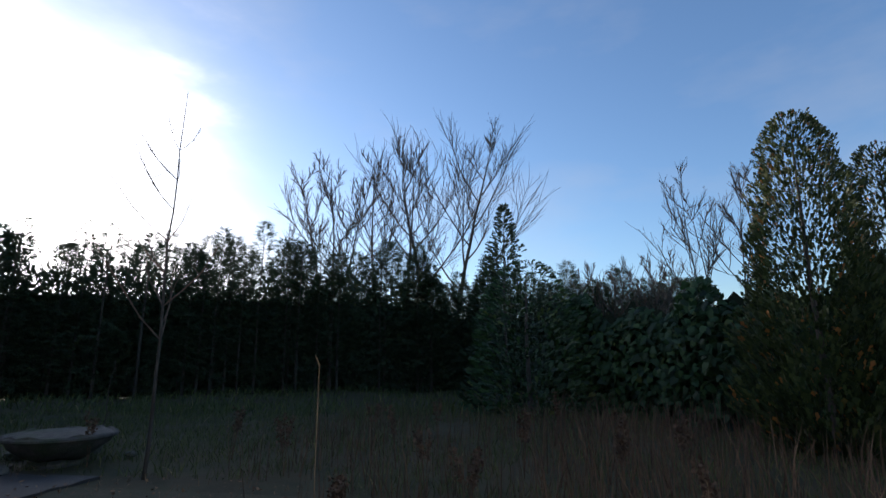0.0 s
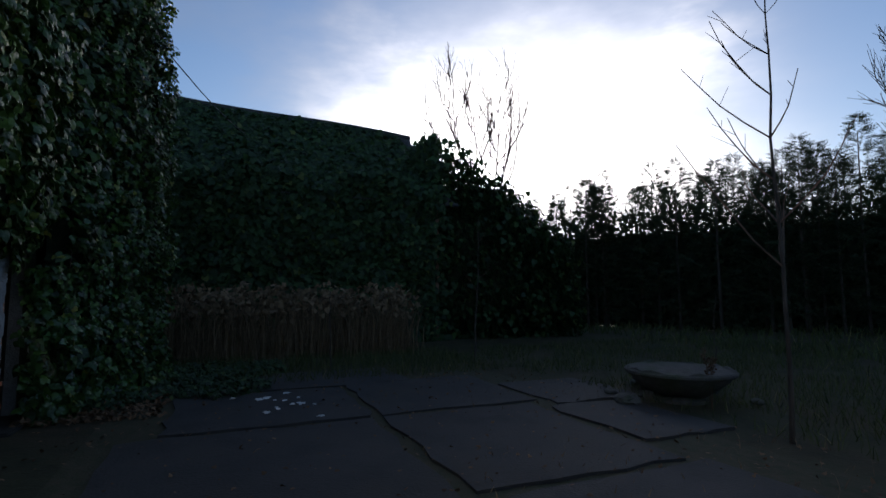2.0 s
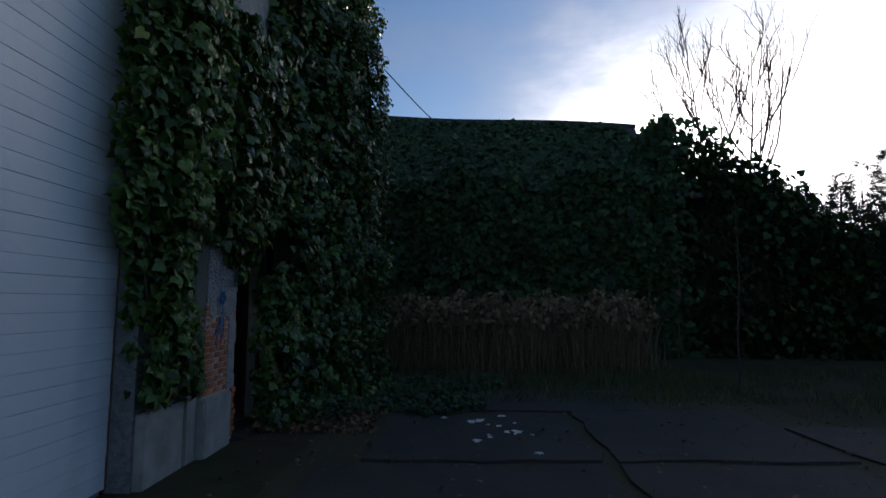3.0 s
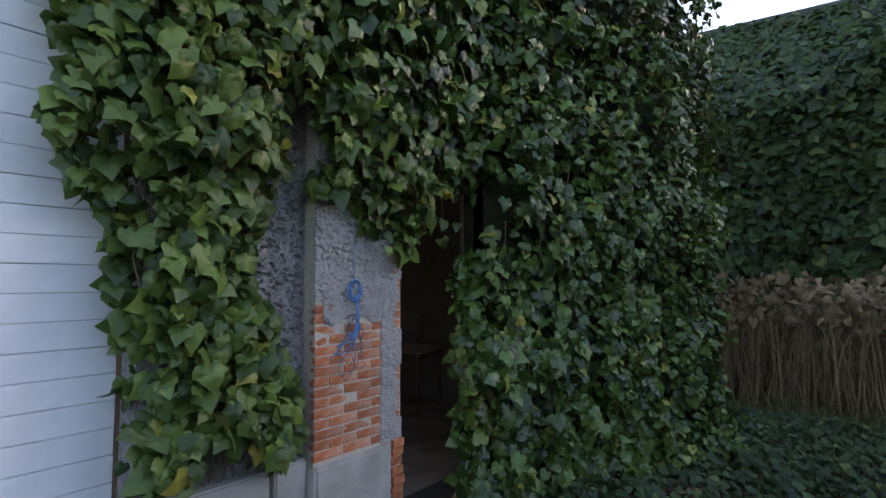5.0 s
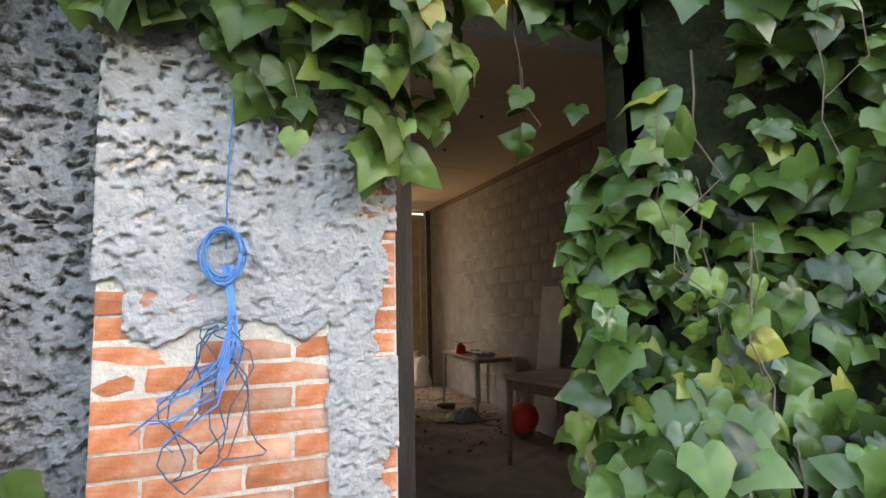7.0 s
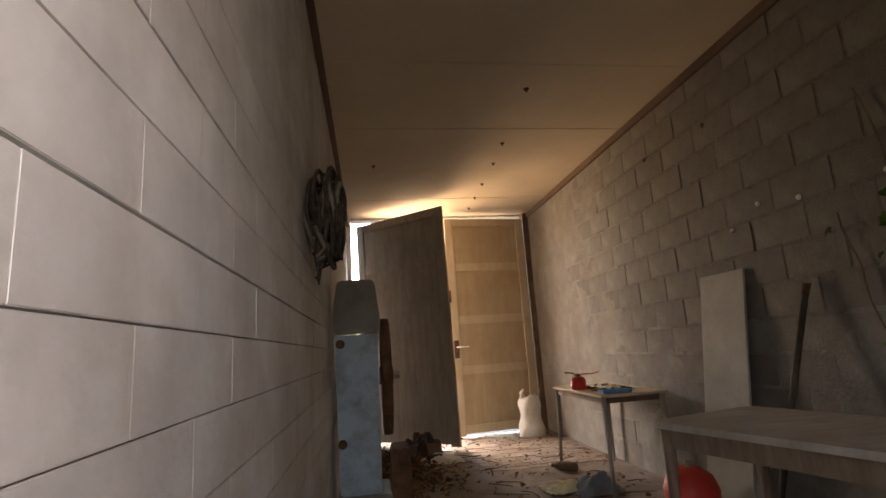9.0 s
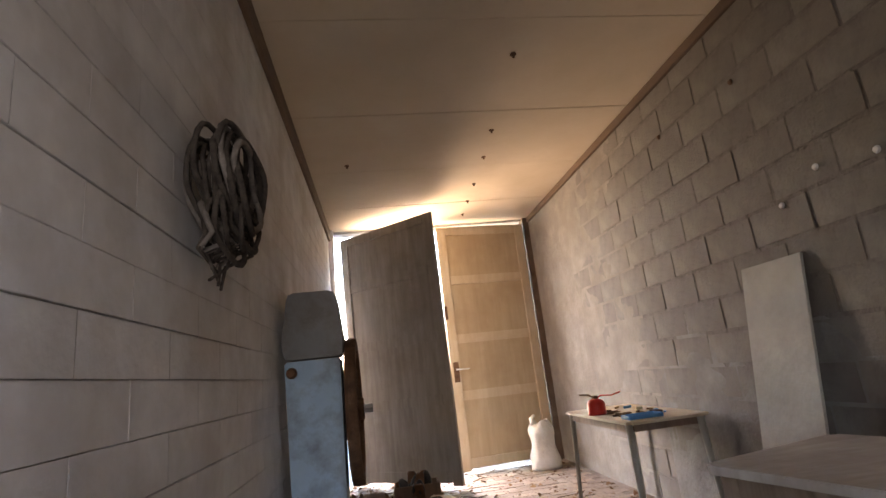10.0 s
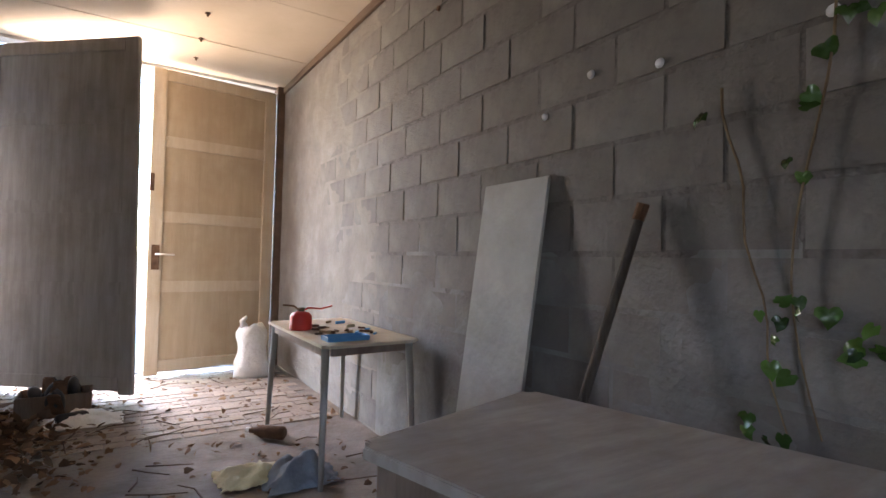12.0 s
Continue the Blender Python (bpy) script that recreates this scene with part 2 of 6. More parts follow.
# small table's top, its colour lightened for the daylight falling on it
M_WOODS = mat("lit_table_board", (0.42, 0.35, 0.26), (0.52, 0.44, 0.33), 5, 0.75, 0.15, 30, (0.30, 0.24, 0.17), 3, 0.6)
# paint of the swung leaf, darkened for the shade on its room side
M_DOORD = mat("shaded_door_paint", (0.22, 0.205, 0.19), (0.31, 0.29, 0.27), 3, 0.7, 0.15, 20, (0.17, 0.145, 0.12), 2.0, 0.5, stretch=(6, 6, 0.6))
M_WOODT = mat("dusty_table_wood", (0.28, 0.245, 0.215), (0.38, 0.34, 0.305), 4, 0.75, 0.15, 30, (0.22, 0.18, 0.15), 2.5, 0.6, stretch=(1, 5, 1))
M_WOODL = mat("worn_table_leg", (0.11, 0.075, 0.052), (0.18, 0.125, 0.09), 6, 0.75, 0.2, 30, stretch=(4, 4, 0.6))
M_BLUE = mat("pale_blue_machine_paint", (0.24, 0.39, 0.52), (0.33, 0.49, 0.61), 4, 0.5, 0.2, 25, (0.12, 0.11, 0.10), 5, 0.6)
M_GREYP = mat("grey_machine_paint", (0.16, 0.175, 0.18), (0.24, 0.255, 0.26), 5, 0.55, 0.2, 25, (0.10, 0.08, 0.06), 5, 0.6)
M_DARKP = mat("tarred_post", (0.022, 0.018, 0.015), (0.045, 0.036, 0.03), 6, 0.85, 0.4, 30, stretch=(4, 4, 0.6))
M_RUST = mat("rusty_iron", (0.08, 0.045, 0.028), (0.18, 0.10, 0.06), 12, 0.85, 0.5, 40, metal=0.3)
M_STEEL = mat("dull_steel", (0.35, 0.35, 0.34), (0.5, 0.5, 0.48), 10, 0.45, 0.1, 40, metal=0.8)
M_RED = mat("red_enamel", (0.50, 0.025, 0.02), (0.62, 0.05, 0.035), 5, 0.4, 0.1, 20, (0.3, 0.03, 0.02), 6, 0.4)
M_SACK = mat("white_woven_sack", (0.66, 0.63, 0.58), (0.76, 0.74, 0.70), 12, 0.8, 0.5, 30)
M_TWINE = mat("blue_twine", (0.03, 0.17, 0.42), (0.06, 0.28, 0.58), 30, 0.6, 0.2, 90)
M_TWINED = mat("dark_blue_cord", (0.012, 0.06, 0.11), (0.03, 0.12, 0.21), 30, 0.7, 0.2, 90)
M_BLACKW = mat("black_wire", (0.02, 0.02, 0.025), (0.05, 0.05, 0.06), 20, 0.6, 0.0)
M_ROPE = mat("dusty_old_rope", (0.030, 0.025, 0.022), (0.078, 0.069, 0.060), 25, 0.95, 0.5, 90)
M_ROPEP = mat("pale_frayed_rope", (0.12, 0.11, 0.10), (0.22, 0.205, 0.19), 25, 0.95, 0.5, 90)
M_STONE = mat("mossy_stone", (0.05, 0.047, 0.042), (0.10, 0.092, 0.082), 7, 0.9, 0.6, 30, (0.05, 0.07, 0.03), 3, 0.6)
M_CLOTH = mat("grey_cloth", (0.10, 0.12, 0.14), (0.17, 0.19, 0.21), 9, 0.95, 0.3, 60)
M_YCLOTH = mat("dirty_yellow_cloth", (0.42, 0.38, 0.24), (0.55, 0.50, 0.34), 9, 0.95, 0.3, 60)
M_BLUEPL = mat("blue_plastic", (0.05, 0.20, 0.42), (0.08, 0.28, 0.5), 6, 0.45, 0.0)
M_CYAN = mat("pale_blue_plastic", (0.25, 0.50, 0.62), (0.33, 0.58, 0.7), 6, 0.4, 0.0)
M_PAPER = mat("white_scrap", (0.60, 0.60, 0.58), (0.75, 0.75, 0.73), 9, 0.9, 0.0)
M_BOARD = mat("grey_fibre_board", (0.25, 0.245, 0.225), (0.35, 0.34, 0.315), 4, 0.9, 0.3, 25, (0.28, 0.26, 0.23), 2.5, 0.5)
M_BLACK = mat("black_plastic", (0.015, 0.015, 0.016), (0.035, 0.035, 0.035), 8, 0.5, 0.1)

# ---- mesh helpers ----


def thing(name, label, category, at=(0, 0, 0), group="", kind=""):
    ob = new(name)
    ob.location = at
    ob.empty_display_size = 0.1
    return tagged(ob, label, category, group, kind)


def part(name, bm, material, parent=None, label="", smooth=False):
    """Link a bmesh, in world metres, as one mesh object under a thing or a part."""
    me = bpy.data.meshes.new(name)
    bm.to_mesh(me)
    bm.free()
    me.materials.append(material)
    if smooth:
        for p in me.polygons:
            p.use_smooth = True
    ob = new(name, me)
    if parent is not None:
        hang(ob, parent)
    return tagged(ob, label) if label else ob


def place(ob):
    """The world matrix of an object, worked out up its parents."""
    if ob.parent is None:
        return ob.matrix_basis.copy()
    return place(ob.parent) @ ob.matrix_parent_inverse @ ob.matrix_basis


def hang(ob, parent):
    ob.parent = parent
    ob.matrix_parent_inverse = place(parent).inverted()
    return ob


def box(x0, y0, z0, x1, y1, z1, bev=0.0, m=None, bm=None):
    bm2 = bmesh.new()
    bmesh.ops.create_cube(bm2, size=1)
    bmesh.ops.transform(bm2, matrix=Matrix.Translation(((x0 + x1) / 2, (y0 + y1) / 2, (z0 + z1) / 2)) @ Matrix.Diagonal((abs(x1 - x0), abs(y1 - y0), abs(z1 - z0), 1)), verts=bm2.verts)
    if bev:
        bmesh.ops.bevel(bm2, geom=bm2.edges[:], offset=bev, segments=2, affect='EDGES')
    if m is not None:
        bmesh.ops.transform(bm2, matrix=m, verts=bm2.verts)
    return join(bm, bm2)


def join(bm, bm2):
    if bm is None:
        return bm2
    me = bpy.data.meshes.new("t")
    bm2.to_mesh(me)
    bm2.free()
    bm.from_mesh(me)
    bpy.data.meshes.remove(me)
    return bm


def tube(points, r0, r1=None, sides=6, bm=None):
    """A tapering tube along points."""
    bm = bm or bmesh.new()
    pts = [Vector(p) for p in points]
    r1 = r0 if r1 is None else r1
    rings = []
    for i, p in enumerate(pts):
        a = pts[max(i - 1, 0)]
        b = pts[min(i + 1, len(pts) - 1)]
        d = (b - a).normalized()
        u = d.orthogonal().normalized()
        if i:
            u = (last - d * last.dot(d))
            u = u.normalized() if u.length > 1e-6 else d.orthogonal().normalized()
        last = u
        w = d.cross(u)
        r = r0 + (r1 - r0) * i / max(len(pts) - 1, 1)
        rings.append([bm.verts.new(p + (u * math.cos(2 * math.pi * k / sides) + w * math.sin(2 * math.pi * k / sides)) * r) for k in range(sides)])
    for a, b in zip(rings, rings[1:]):
        for k in range(sides):
            bm.faces.new((a[k], a[(k + 1) % sides], b[(k + 1) % sides], b[k]))
    bm.faces.new(rings[0][::-1])
    bm.faces.new(rings[-1])
    return bm


def lathe(profile, at=(0, 0, 0), sides=20, bm=None, m=None):
    """Turn a profile of (radius, height) round a vertical axis."""
    bm2 = bmesh.new()
    rings = [[bm2.verts.new((max(r, 1e-4) * math.cos(2 * math.pi * k / sides), max(r, 1e-4) * math.sin(2 * math.pi * k / sides), z)) for k in range(sides)] for r, z in profile]
    for a, b in zip(rings, rings[1:]):
        for k in range(sides):
            bm2.faces.new((a[k], a[(k + 1) % sides], b[(k + 1) % sides], b[k]))
    bm2.faces.new(rings[0][::-1])
    bm2.faces.new(rings[-1])
    bmesh.ops.transform(bm2, matrix=(m or Matrix.Translation(at)), verts=bm2.verts)
    return join(bm, bm2)


def numpy_mesh(name, verts, tris, material, smooth=False):
    """A mesh from arrays (n, 3) of places and of triangles."""
    me = bpy.data.meshes.new(name)
    me.vertices.add(len(verts))
    me.vertices.foreach_set("co", np.asarray(verts, np.float32).ravel())
    me.loops.add(len(tris) * 3)
    me.loops.foreach_set("vertex_index", np.asarray(tris, np.int32).ravel())
    me.polygons.add(len(tris))
    me.polygons.foreach_set("loop_start", np.arange(0, len(tris) * 3, 3, dtype=np.int32))
    me.materials.append(material)
    me.update(calc_edges=True)
    if smooth:
        me.polygons.foreach_set("use_smooth", np.ones(len(tris), bool))
    return me


# leaf shapes: across, along, out of the plane
LEAF_V = np.array([(0, 0.32, -0.06), (0, 0.03, -0.03), (0.17, -0.11, 0.02), (0.36, -0.08, 0.0), (0.47, 0.10, -0.04), (0.53, 0.30, -0.12), (0.40, 0.45, -0.02), (0.25, 0.70, -0.02), (0, 1.0, -0.20),
                   (-0.25, 0.70, -0.02), (-0.40, 0.45, -0.02), (-0.53, 0.30, -0.12), (-0.47, 0.10, -0.04), (-0.36, -0.08, 0.0), (-0.17, -0.11, 0.02), (0, 0.62, -0.09)])
LEAF_F = np.array([(0, k, k + 1) for k in range(1, 7)] + [(0, 7, 15), (15, 7, 8), (15, 8, 9), (0, 15, 9)] + [(0, k, k + 1) for k in range(9, 14)] + [(0, 14, 1)])
RIM = LEAF_V[1:15]
INNER = np.stack([RIM[:, 0] * 0.55, 0.35 + (RIM[:, 1] - 0.35) * 0.55, RIM[:, 2] * 0.3 + 0.05 - 0.075 * (np.abs(RIM[:, 0]) < 0.01)], 1)
FULL_V = np.concatenate([[(0, 0.35, -0.02)], RIM, INNER])
FULL_F = np.array([t for k in range(14) for t in ((1 + k, 1 + (k + 1) % 14, 15 + (k + 1) % 14), (1 + k, 15 + (k + 1) % 14, 15 + k), (0, 15 + k, 15 + (k + 1) % 14))])
HEART_V = np.array([(0, 0.35, 0.05), (0, 0, 0), (0.30, -0.08, -0.04), (0.40, 0.25, -0.07), (0.22, 0.62, -0.04), (0, 1, -0.12), (-0.22, 0.62, -0.04), (-0.40, 0.25, -0.07), (-0.30, -0.08, -0.04)])
HEART_F = np.array([(0, k, k + 1) for k in range(1, 8)] + [(0, 8, 1)])
SPRAY_V = np.array([(-0.02, 0, 0), (0.02, 0, 0), (0, 1.0, -0.1)] + [q for k in range(4) for sg in (1, -1) for q in
                   ((0, 0.16 + 0.2 * k, -0.01 * k), (sg * (0.24 - 0.045 * k), 0.36 + 0.2 * k, -0.05 - 0.01 * k), (0, 0.25 + 0.2 * k, -0.01 * k))])
SPRAY_F = np.array([(0, 1, 2)] + [(3 + 3 * k, 4 + 3 * k, 5 + 3 * k) for k in range(8)])

TUFT_V = np.array([(0, 0, 0), (0.16, 0.35, -0.03), (0.05, 0.42, 0), (0.22, 0.75, -0.06), (0, 1.0, -0.1), (-0.22, 0.75, -0.06), (-0.05, 0.42, 0), (-0.16, 0.35, -0.03)])
TUFT_F = np.array([(0, 1, 2), (0, 2, 6), (0, 6, 7), (2, 3, 4), (2, 4, 6), (6, 4, 5)])


def unit(a):
    return a / np.maximum(np.linalg.norm(a, axis=1, keepdims=True), 1e-9)


def leaf_frames(P, N, rng, tilt=0.55, down=(0, 0, -1), wander=0.7):
    n = unit(N + rng.normal(0, tilt, P.shape))
    tip = np.tile(np.array(down, float), (len(P), 1)) + rng.normal(0, wander, P.shape)
    tip = unit(tip - n * (tip * n).sum(1, keepdims=True))
    return np.cross(tip, n), tip, n


def leaves_mesh(name, P, N, size, material, rng, shape=(LEAF_V, LEAF_F), tilt=0.55, down=(0, 0, -1), wander=0.7):
    V, F = shape
    s, t, n = leaf_frames(P, N, rng, tilt, down, wander)
    size = np.broadcast_to(np.asarray(size, float), (len(P),))[:, None, None]
    verts = P[:, None, :] + size * (V[None, :, 0:1] * s[:, None, :] + V[None, :, 1:2] * t[:, None, :] + V[None, :, 2:3] * n[:, None, :])
    tris = F[None] + (np.arange(len(P)) * len(V))[:, None, None]
    return numpy_mesh(name, verts.reshape(-1, 3), tris.reshape(-1, 3), material, True)


def leaf_parts(parent, P, N, size, material, rng, count, shape=(FULL_V, FULL_F), tilt=0.5):
    """Single leaves as objects of their own, on a few shared meshes."""
    V, F = shape
    meshes = []
    for k in range(4):
        W = V.copy()
        W[:, 0] *= 0.85 + 0.1 * k
        W[:, 2] *= 0.6 + 0.5 * k
        W[2:, :2] += rng.normal(0, 0.025, (len(V) - 2, 2))
        meshes.append(numpy_mesh("ivy_leaf", W, F, material, True))
    s, t, n = leaf_frames(P[:count], N[:count], rng, tilt)
    size = np.broadcast_to(np.asarray(size, float), (len(P),))
    inv = place(parent).inverted()
    for i in range(min(count, len(P))):
        ob = new("leaf", meshes[i % 4])
        m = Matrix(((s[i][0], t[i][0], n[i][0], P[i][0]), (s[i][1], t[i][1], n[i][1], P[i][1]), (s[i][2], t[i][2], n[i][2], P[i][2]), (0, 0, 0, 1)))
        ob.parent = parent
        ob.matrix_basis = inv @ m @ Matrix.Scale(float(size[i]), 4)

# ---- ground ----
rng = np.random.default_rng(7)


def ground_height(x, y):
    """Gentle unevenness of the lawn; flat where the paving and the buildings are."""
    far = np.clip((np.hypot(x + 3, y + 4) - 7) / 10, 0, 1)
    return 0.12 * far * (np.sin(x * 0.31 + 1) * np.cos(y * 0.27) + 0.4 * np.sin(x * 0.9 + y * 0.7)) - 0.02


def build_ground():
    g = np.unique(np.concatenate([np.linspace(-30, 30, 121), np.linspace(-60, 60, 41), [-900, -400, -150, 150, 400, 900]]))
    X, Y = np.meshgrid(g, g - 8)
    Z = ground_height(X, Y)
    n = len(g)
    idx = np.arange(n * n).reshape(n, n)
    a, b, c, d = idx[:-1, :-1].ravel(), idx[:-1, 1:].ravel(), idx[1:, 1:].ravel(), idx[1:, :-1].ravel()
    tris = np.concatenate([np.stack([a, b, c], 1), np.stack([a, c, d], 1)])
    ob = new("ground", numpy_mesh("ground", np.stack([X.ravel(), Y.ravel(), Z.ravel()], 1), tris, M_GRASS, True))
    return tagged(ob, "rough damp lawn with brown patches", "ground", kind="structure")


build_ground()

# cracked concrete yard in front of the house, slab by slab
yard = tagged(part("pavement", box(-6.3, -7.0, -0.06, 3.2, -0.9, -0.012), M_MOSS), "mossy ground between old concrete slabs", "pavement", kind="structure")


def slab(x0, y0, x1, y1, seed):
    r = random.Random(seed)
    bm = bmesh.new()
    n = 6
    edge = []
    for (ax, ay), (bx, by) in (((x0, y0), (x1, y0)), ((x1, y0), (x1, y1)), ((x1, y1), (x0, y1)), ((x0, y1), (x0, y0))):
        for k in range(n):
            f = k / n
            edge.append((ax + (bx - ax) * f + r.uniform(-0.05, 0.05), ay + (by - ay) * f + r.uniform(-0.05, 0.05)))
    top = [bm.verts.new((x, y, 0.016 + r.uniform(-0.004, 0.006))) for x, y in edge]
    low = [bm.verts.new((x * 1.001, y * 1.001, -0.04)) for x, y in edge]
    bm.faces.new(top)
    for k in range(len(edge)):
        bm.faces.new((low[k], low[(k + 1) % len(edge)], top[(k + 1) % len(edge)], top[k]))
    part("slab", bm, M_CONC, yard)


for i, (a, b, c, d) in enumerate([(-6.2, -3.9, -3.6, -1.0), (-3.5, -3.8, -0.9, -1.2), (-0.8, -3.9, 1.3, -1.6), (-6.1, -6.2, -3.6, -4.05), (-3.45, -6.0, -0.9, -3.95), (-0.75, -6.3, 1.6, -4.05),
                                  (1.45, -5.2, 3.1, -2.2), (-2.9, -7.4, -1.2, -6.15), (-1.1, -7.9, 0.6, -6.4)]):
    slab(a, b, c, d, i)

# ---- house front ----


def wall(name, m, *a, label="", bev=0.0):
    return tagged(part(name, box(*a, bev=bev), m), label or name.replace("_", " "), "wall", kind="structure")


HOUSE_TOP = 7.2
# white boarded gable beyond the ivy
wall("wall_white", M_RENDER, -13.0, WHITE_Y + 0.02, -0.05, WHITE_X - 0.02, WHITE_Y + 0.3, HOUSE_TOP, label="house wall behind white boarding")
white_wall = bpy.data.objects["wall_white"]
PITCH = 0.128
bmb = box(-6, 0, 0, 6, 0.022, PITCH - 0.003, bev=0.002)
board_me = bpy.data.meshes.new("board")
bmb.to_mesh(board_me)
bmb.free()
board_me.materials.append(M_WHITE)
k = 0
while 0.02 + k * PITCH < HOUSE_TOP - 0.15:
    ob = new("board", board_me)
    ob.location = (WHITE_X - 6.0, WHITE_Y + 0.002 * math.sin(k * 2.3), 0.02 + k * PITCH)
    hang(ob, white_wall)
    k += 1
tagged(part("trim_corner", box(WHITE_X + 0.002, WHITE_Y - 0.004, 0.0, WHITE_X + 0.045, WHITE_Y + 0.1, HOUSE_TOP, bev=0.006), M_WALLB), "old brick edge beside the boarding", "trim", kind="structure")


def lumps(x, z, seed):
    """Height of thrown render: a flat skin torn into pits, each with a lip along its upper edge."""
    w1, w2 = noise.noise(Vector((x * 30, seed, z * 30))), noise.noise(Vector((x * 30, seed + 9, z * 30)))
    q = Vector((x * 30 + 0.8 * w1, seed, z * 40 + 0.8 * w2))
    d, at = noise.voronoi(q)
    size = 0.46 + 0.16 * noise.noise(Vector((x * 6, seed + 4, z * 6)))
    pit = min(max((size - d[0]) / 0.20, 0.0), 1.0)
    lip = min(max((q.z - at[0].z) / 0.45, -0.6), 1.0)
    hollow = pit * pit * (3 - 2 * pit)
    edge = max(0.0, 1 - abs(d[0] - size) / 0.12)
    return 0.30 + 0.30 * noise.noise(Vector((x * 9, seed, z * 9))) + 0.16 * w1 + 0.16 * noise.noise(Vector((x * 80, seed, z * 80))) + 0.45 * edge * max(lip, 0) - (1.0 + 0.55 * lip) * hollow


def bumpy_sheet(x0, x1, z0, z1, y, step, depth, seed, lo=0.0):
    """An upright sheet facing -y with a pitted, lumpy surface."""
    nx, nz = int((x1 - x0) / step) + 2, int((z1 - z0) / step) + 2
    xs, zs = np.linspace(x0, x1, nx), np.linspace(z0, z1, nz)
    verts = []
    for zz in zs:
        for xx in xs:
            v = lumps(xx, zz, seed)
            verts.append((xx, y - depth * v - lo * noise.noise(Vector((xx * 3, seed, zz * 3))), zz))
    idx = np.arange(nx * nz).reshape(nz, nx)
    a, b, c, d = idx[:-1, :-1].ravel(), idx[:-1, 1:].ravel(), idx[1:, 1:].ravel(), idx[1:, :-1].ravel()
    return np.array(verts), np.concatenate([np.stack([a, b, c], 1), np.stack([a, c, d], 1)])


wall("wall_front_left", M_ROUGH, WHITE_X + 0.02, 0.14, -0.05, PIER_L, 0.55, HOUSE_TOP, label="house front under ivy")
v, f = bumpy_sheet(WHITE_X + 0.05, PIER_L + 0.03, 0.58, 3.4, 0.125, 0.0055, 0.026, 5)
ob = tagged(new("wall_roughcast", numpy_mesh("wall_roughcast", v, f, M_ROUGH, True)), "coarse grey roughcast on the house front", "wall", kind="structure")
# plinth of the recessed wall
tagged(part("plinth_left", box(WHITE_X + 0.05, 0.06, -0.05, -0.93, 0.2, 0.585, bev=0.012), M_PLINTH), "pale cement plinth below the roughcast", "wall", kind="structure")
tagged(part("plinth_middle", box(-0.905, 0.055, -0.05, PIER_L - 0.004, 0.2, 0.592, bev=0.012), M_PLINTH), "pale cement plinth beside the pier", "wall", kind="structure")

# the pier
pier = thing("wall_pier", "rendered brick pier with its render broken away", "wall", (PIER_L / 2, 0, 0), kind="structure")
part("core", box(PIER_L + 0.004, 0.0085, 0.0, -0.004, 0.29, HOUSE_TOP), M_MORTAR, pier)
part("jamb_coat", box(-0.0045, 0.016, 0.0, -0.001, 0.289, HOUSE_TOP), M_ROUGH, pier, "worn render on the door jamb")
part("pier_foot", box(PIER_L - 0.005, -0.03, -0.05, -0.108, 0.3, 0.55, bev=0.018), M_PLINTH, pier, "cracked cement foot")


def ragged(x, seed):
    return 0.030 * noise.noise(Vector((x * 9, seed, 0))) + 0.022 * noise.noise(Vector((x * 25, seed, 4)))


def render_coat(name, inside, seed, x0, x1, z0, z1, y, step=0.0052, depth=0.019):
    """Lumpy render on the pier wherever inside(x, z) holds, with a thick broken rim."""
    nx, nz = int((x1 - x0) / step) + 1, int((z1 - z0) / step) + 1
    bm = bmesh.new()
    grid = {}
    for j in range(nz + 1):
        for i in range(nx + 1):
            xx, zz = x0 + (x1 - x0) * i / nx, z0 + (z1 - z0) * j / nz
            v = lumps(xx, zz, seed) * (1.0 if zz > 1.72 else 0.55 if zz > 1.5 else 0.35)
            grid[i, j] = bm.verts.new((xx, y - depth * v, zz))
    for j in range(nz):
        for i in range(nx):
            if inside(x0 + (x1 - x0) * (i + 0.5) / nx, z0 + (z1 - z0) * (j + 0.5) / nz):
                bm.faces.new((grid[i, j], grid[i + 1, j], grid[i + 1, j + 1], grid[i, j + 1]))
    bmesh.ops.delete(bm, geom=[q for q in bm.verts if not q.link_faces], context='VERTS')
    rim = [e for e in bm.edges if len(e.link_faces) == 1]
    ext = bmesh.ops.extrude_edge_only(bm, edges=rim)
    for q in ext["geom"]:
        if isinstance(q, bmesh.types.BMVert):
            q.co.y = 0.014
    return part(name, bm, M_RENDER, pier, smooth=True)


def bare(x, z):
    """Where the render has come off and bricks show."""
    top = 1.39 + ragged(x, 2) + (0.10 if x < -0.64 else 0.0) - 0.05 * math.exp(-((x + 0.55) / 0.07) ** 2) - 0.05 * math.exp(-((x + 0.24) / 0.06) ** 2)
    if x < -0.185 + ragged(z, 8) * 0.3:
        return z < top
    return x > -0.05 + 0.02 * math.sin(z * 9) + ragged(z, 5) and (0.7 < z < 1.05 or 1.28 < z < 1.62 or z > 2.1)


render_coat("render_coat", lambda x, z: not bare(x, z), 3, PIER_L - 0.004, -0.002, 0.56, 2.6, 0.0)
wall("wall_pier_upper", M_RENDER, PIER_L, 0.002, 2.6, -0.002, 0.012, HOUSE_TOP, label="upper part of the rendered pier")

# bricks of the pier, flush in the broken render
COURSE, BRICK = 0.060, 0.220


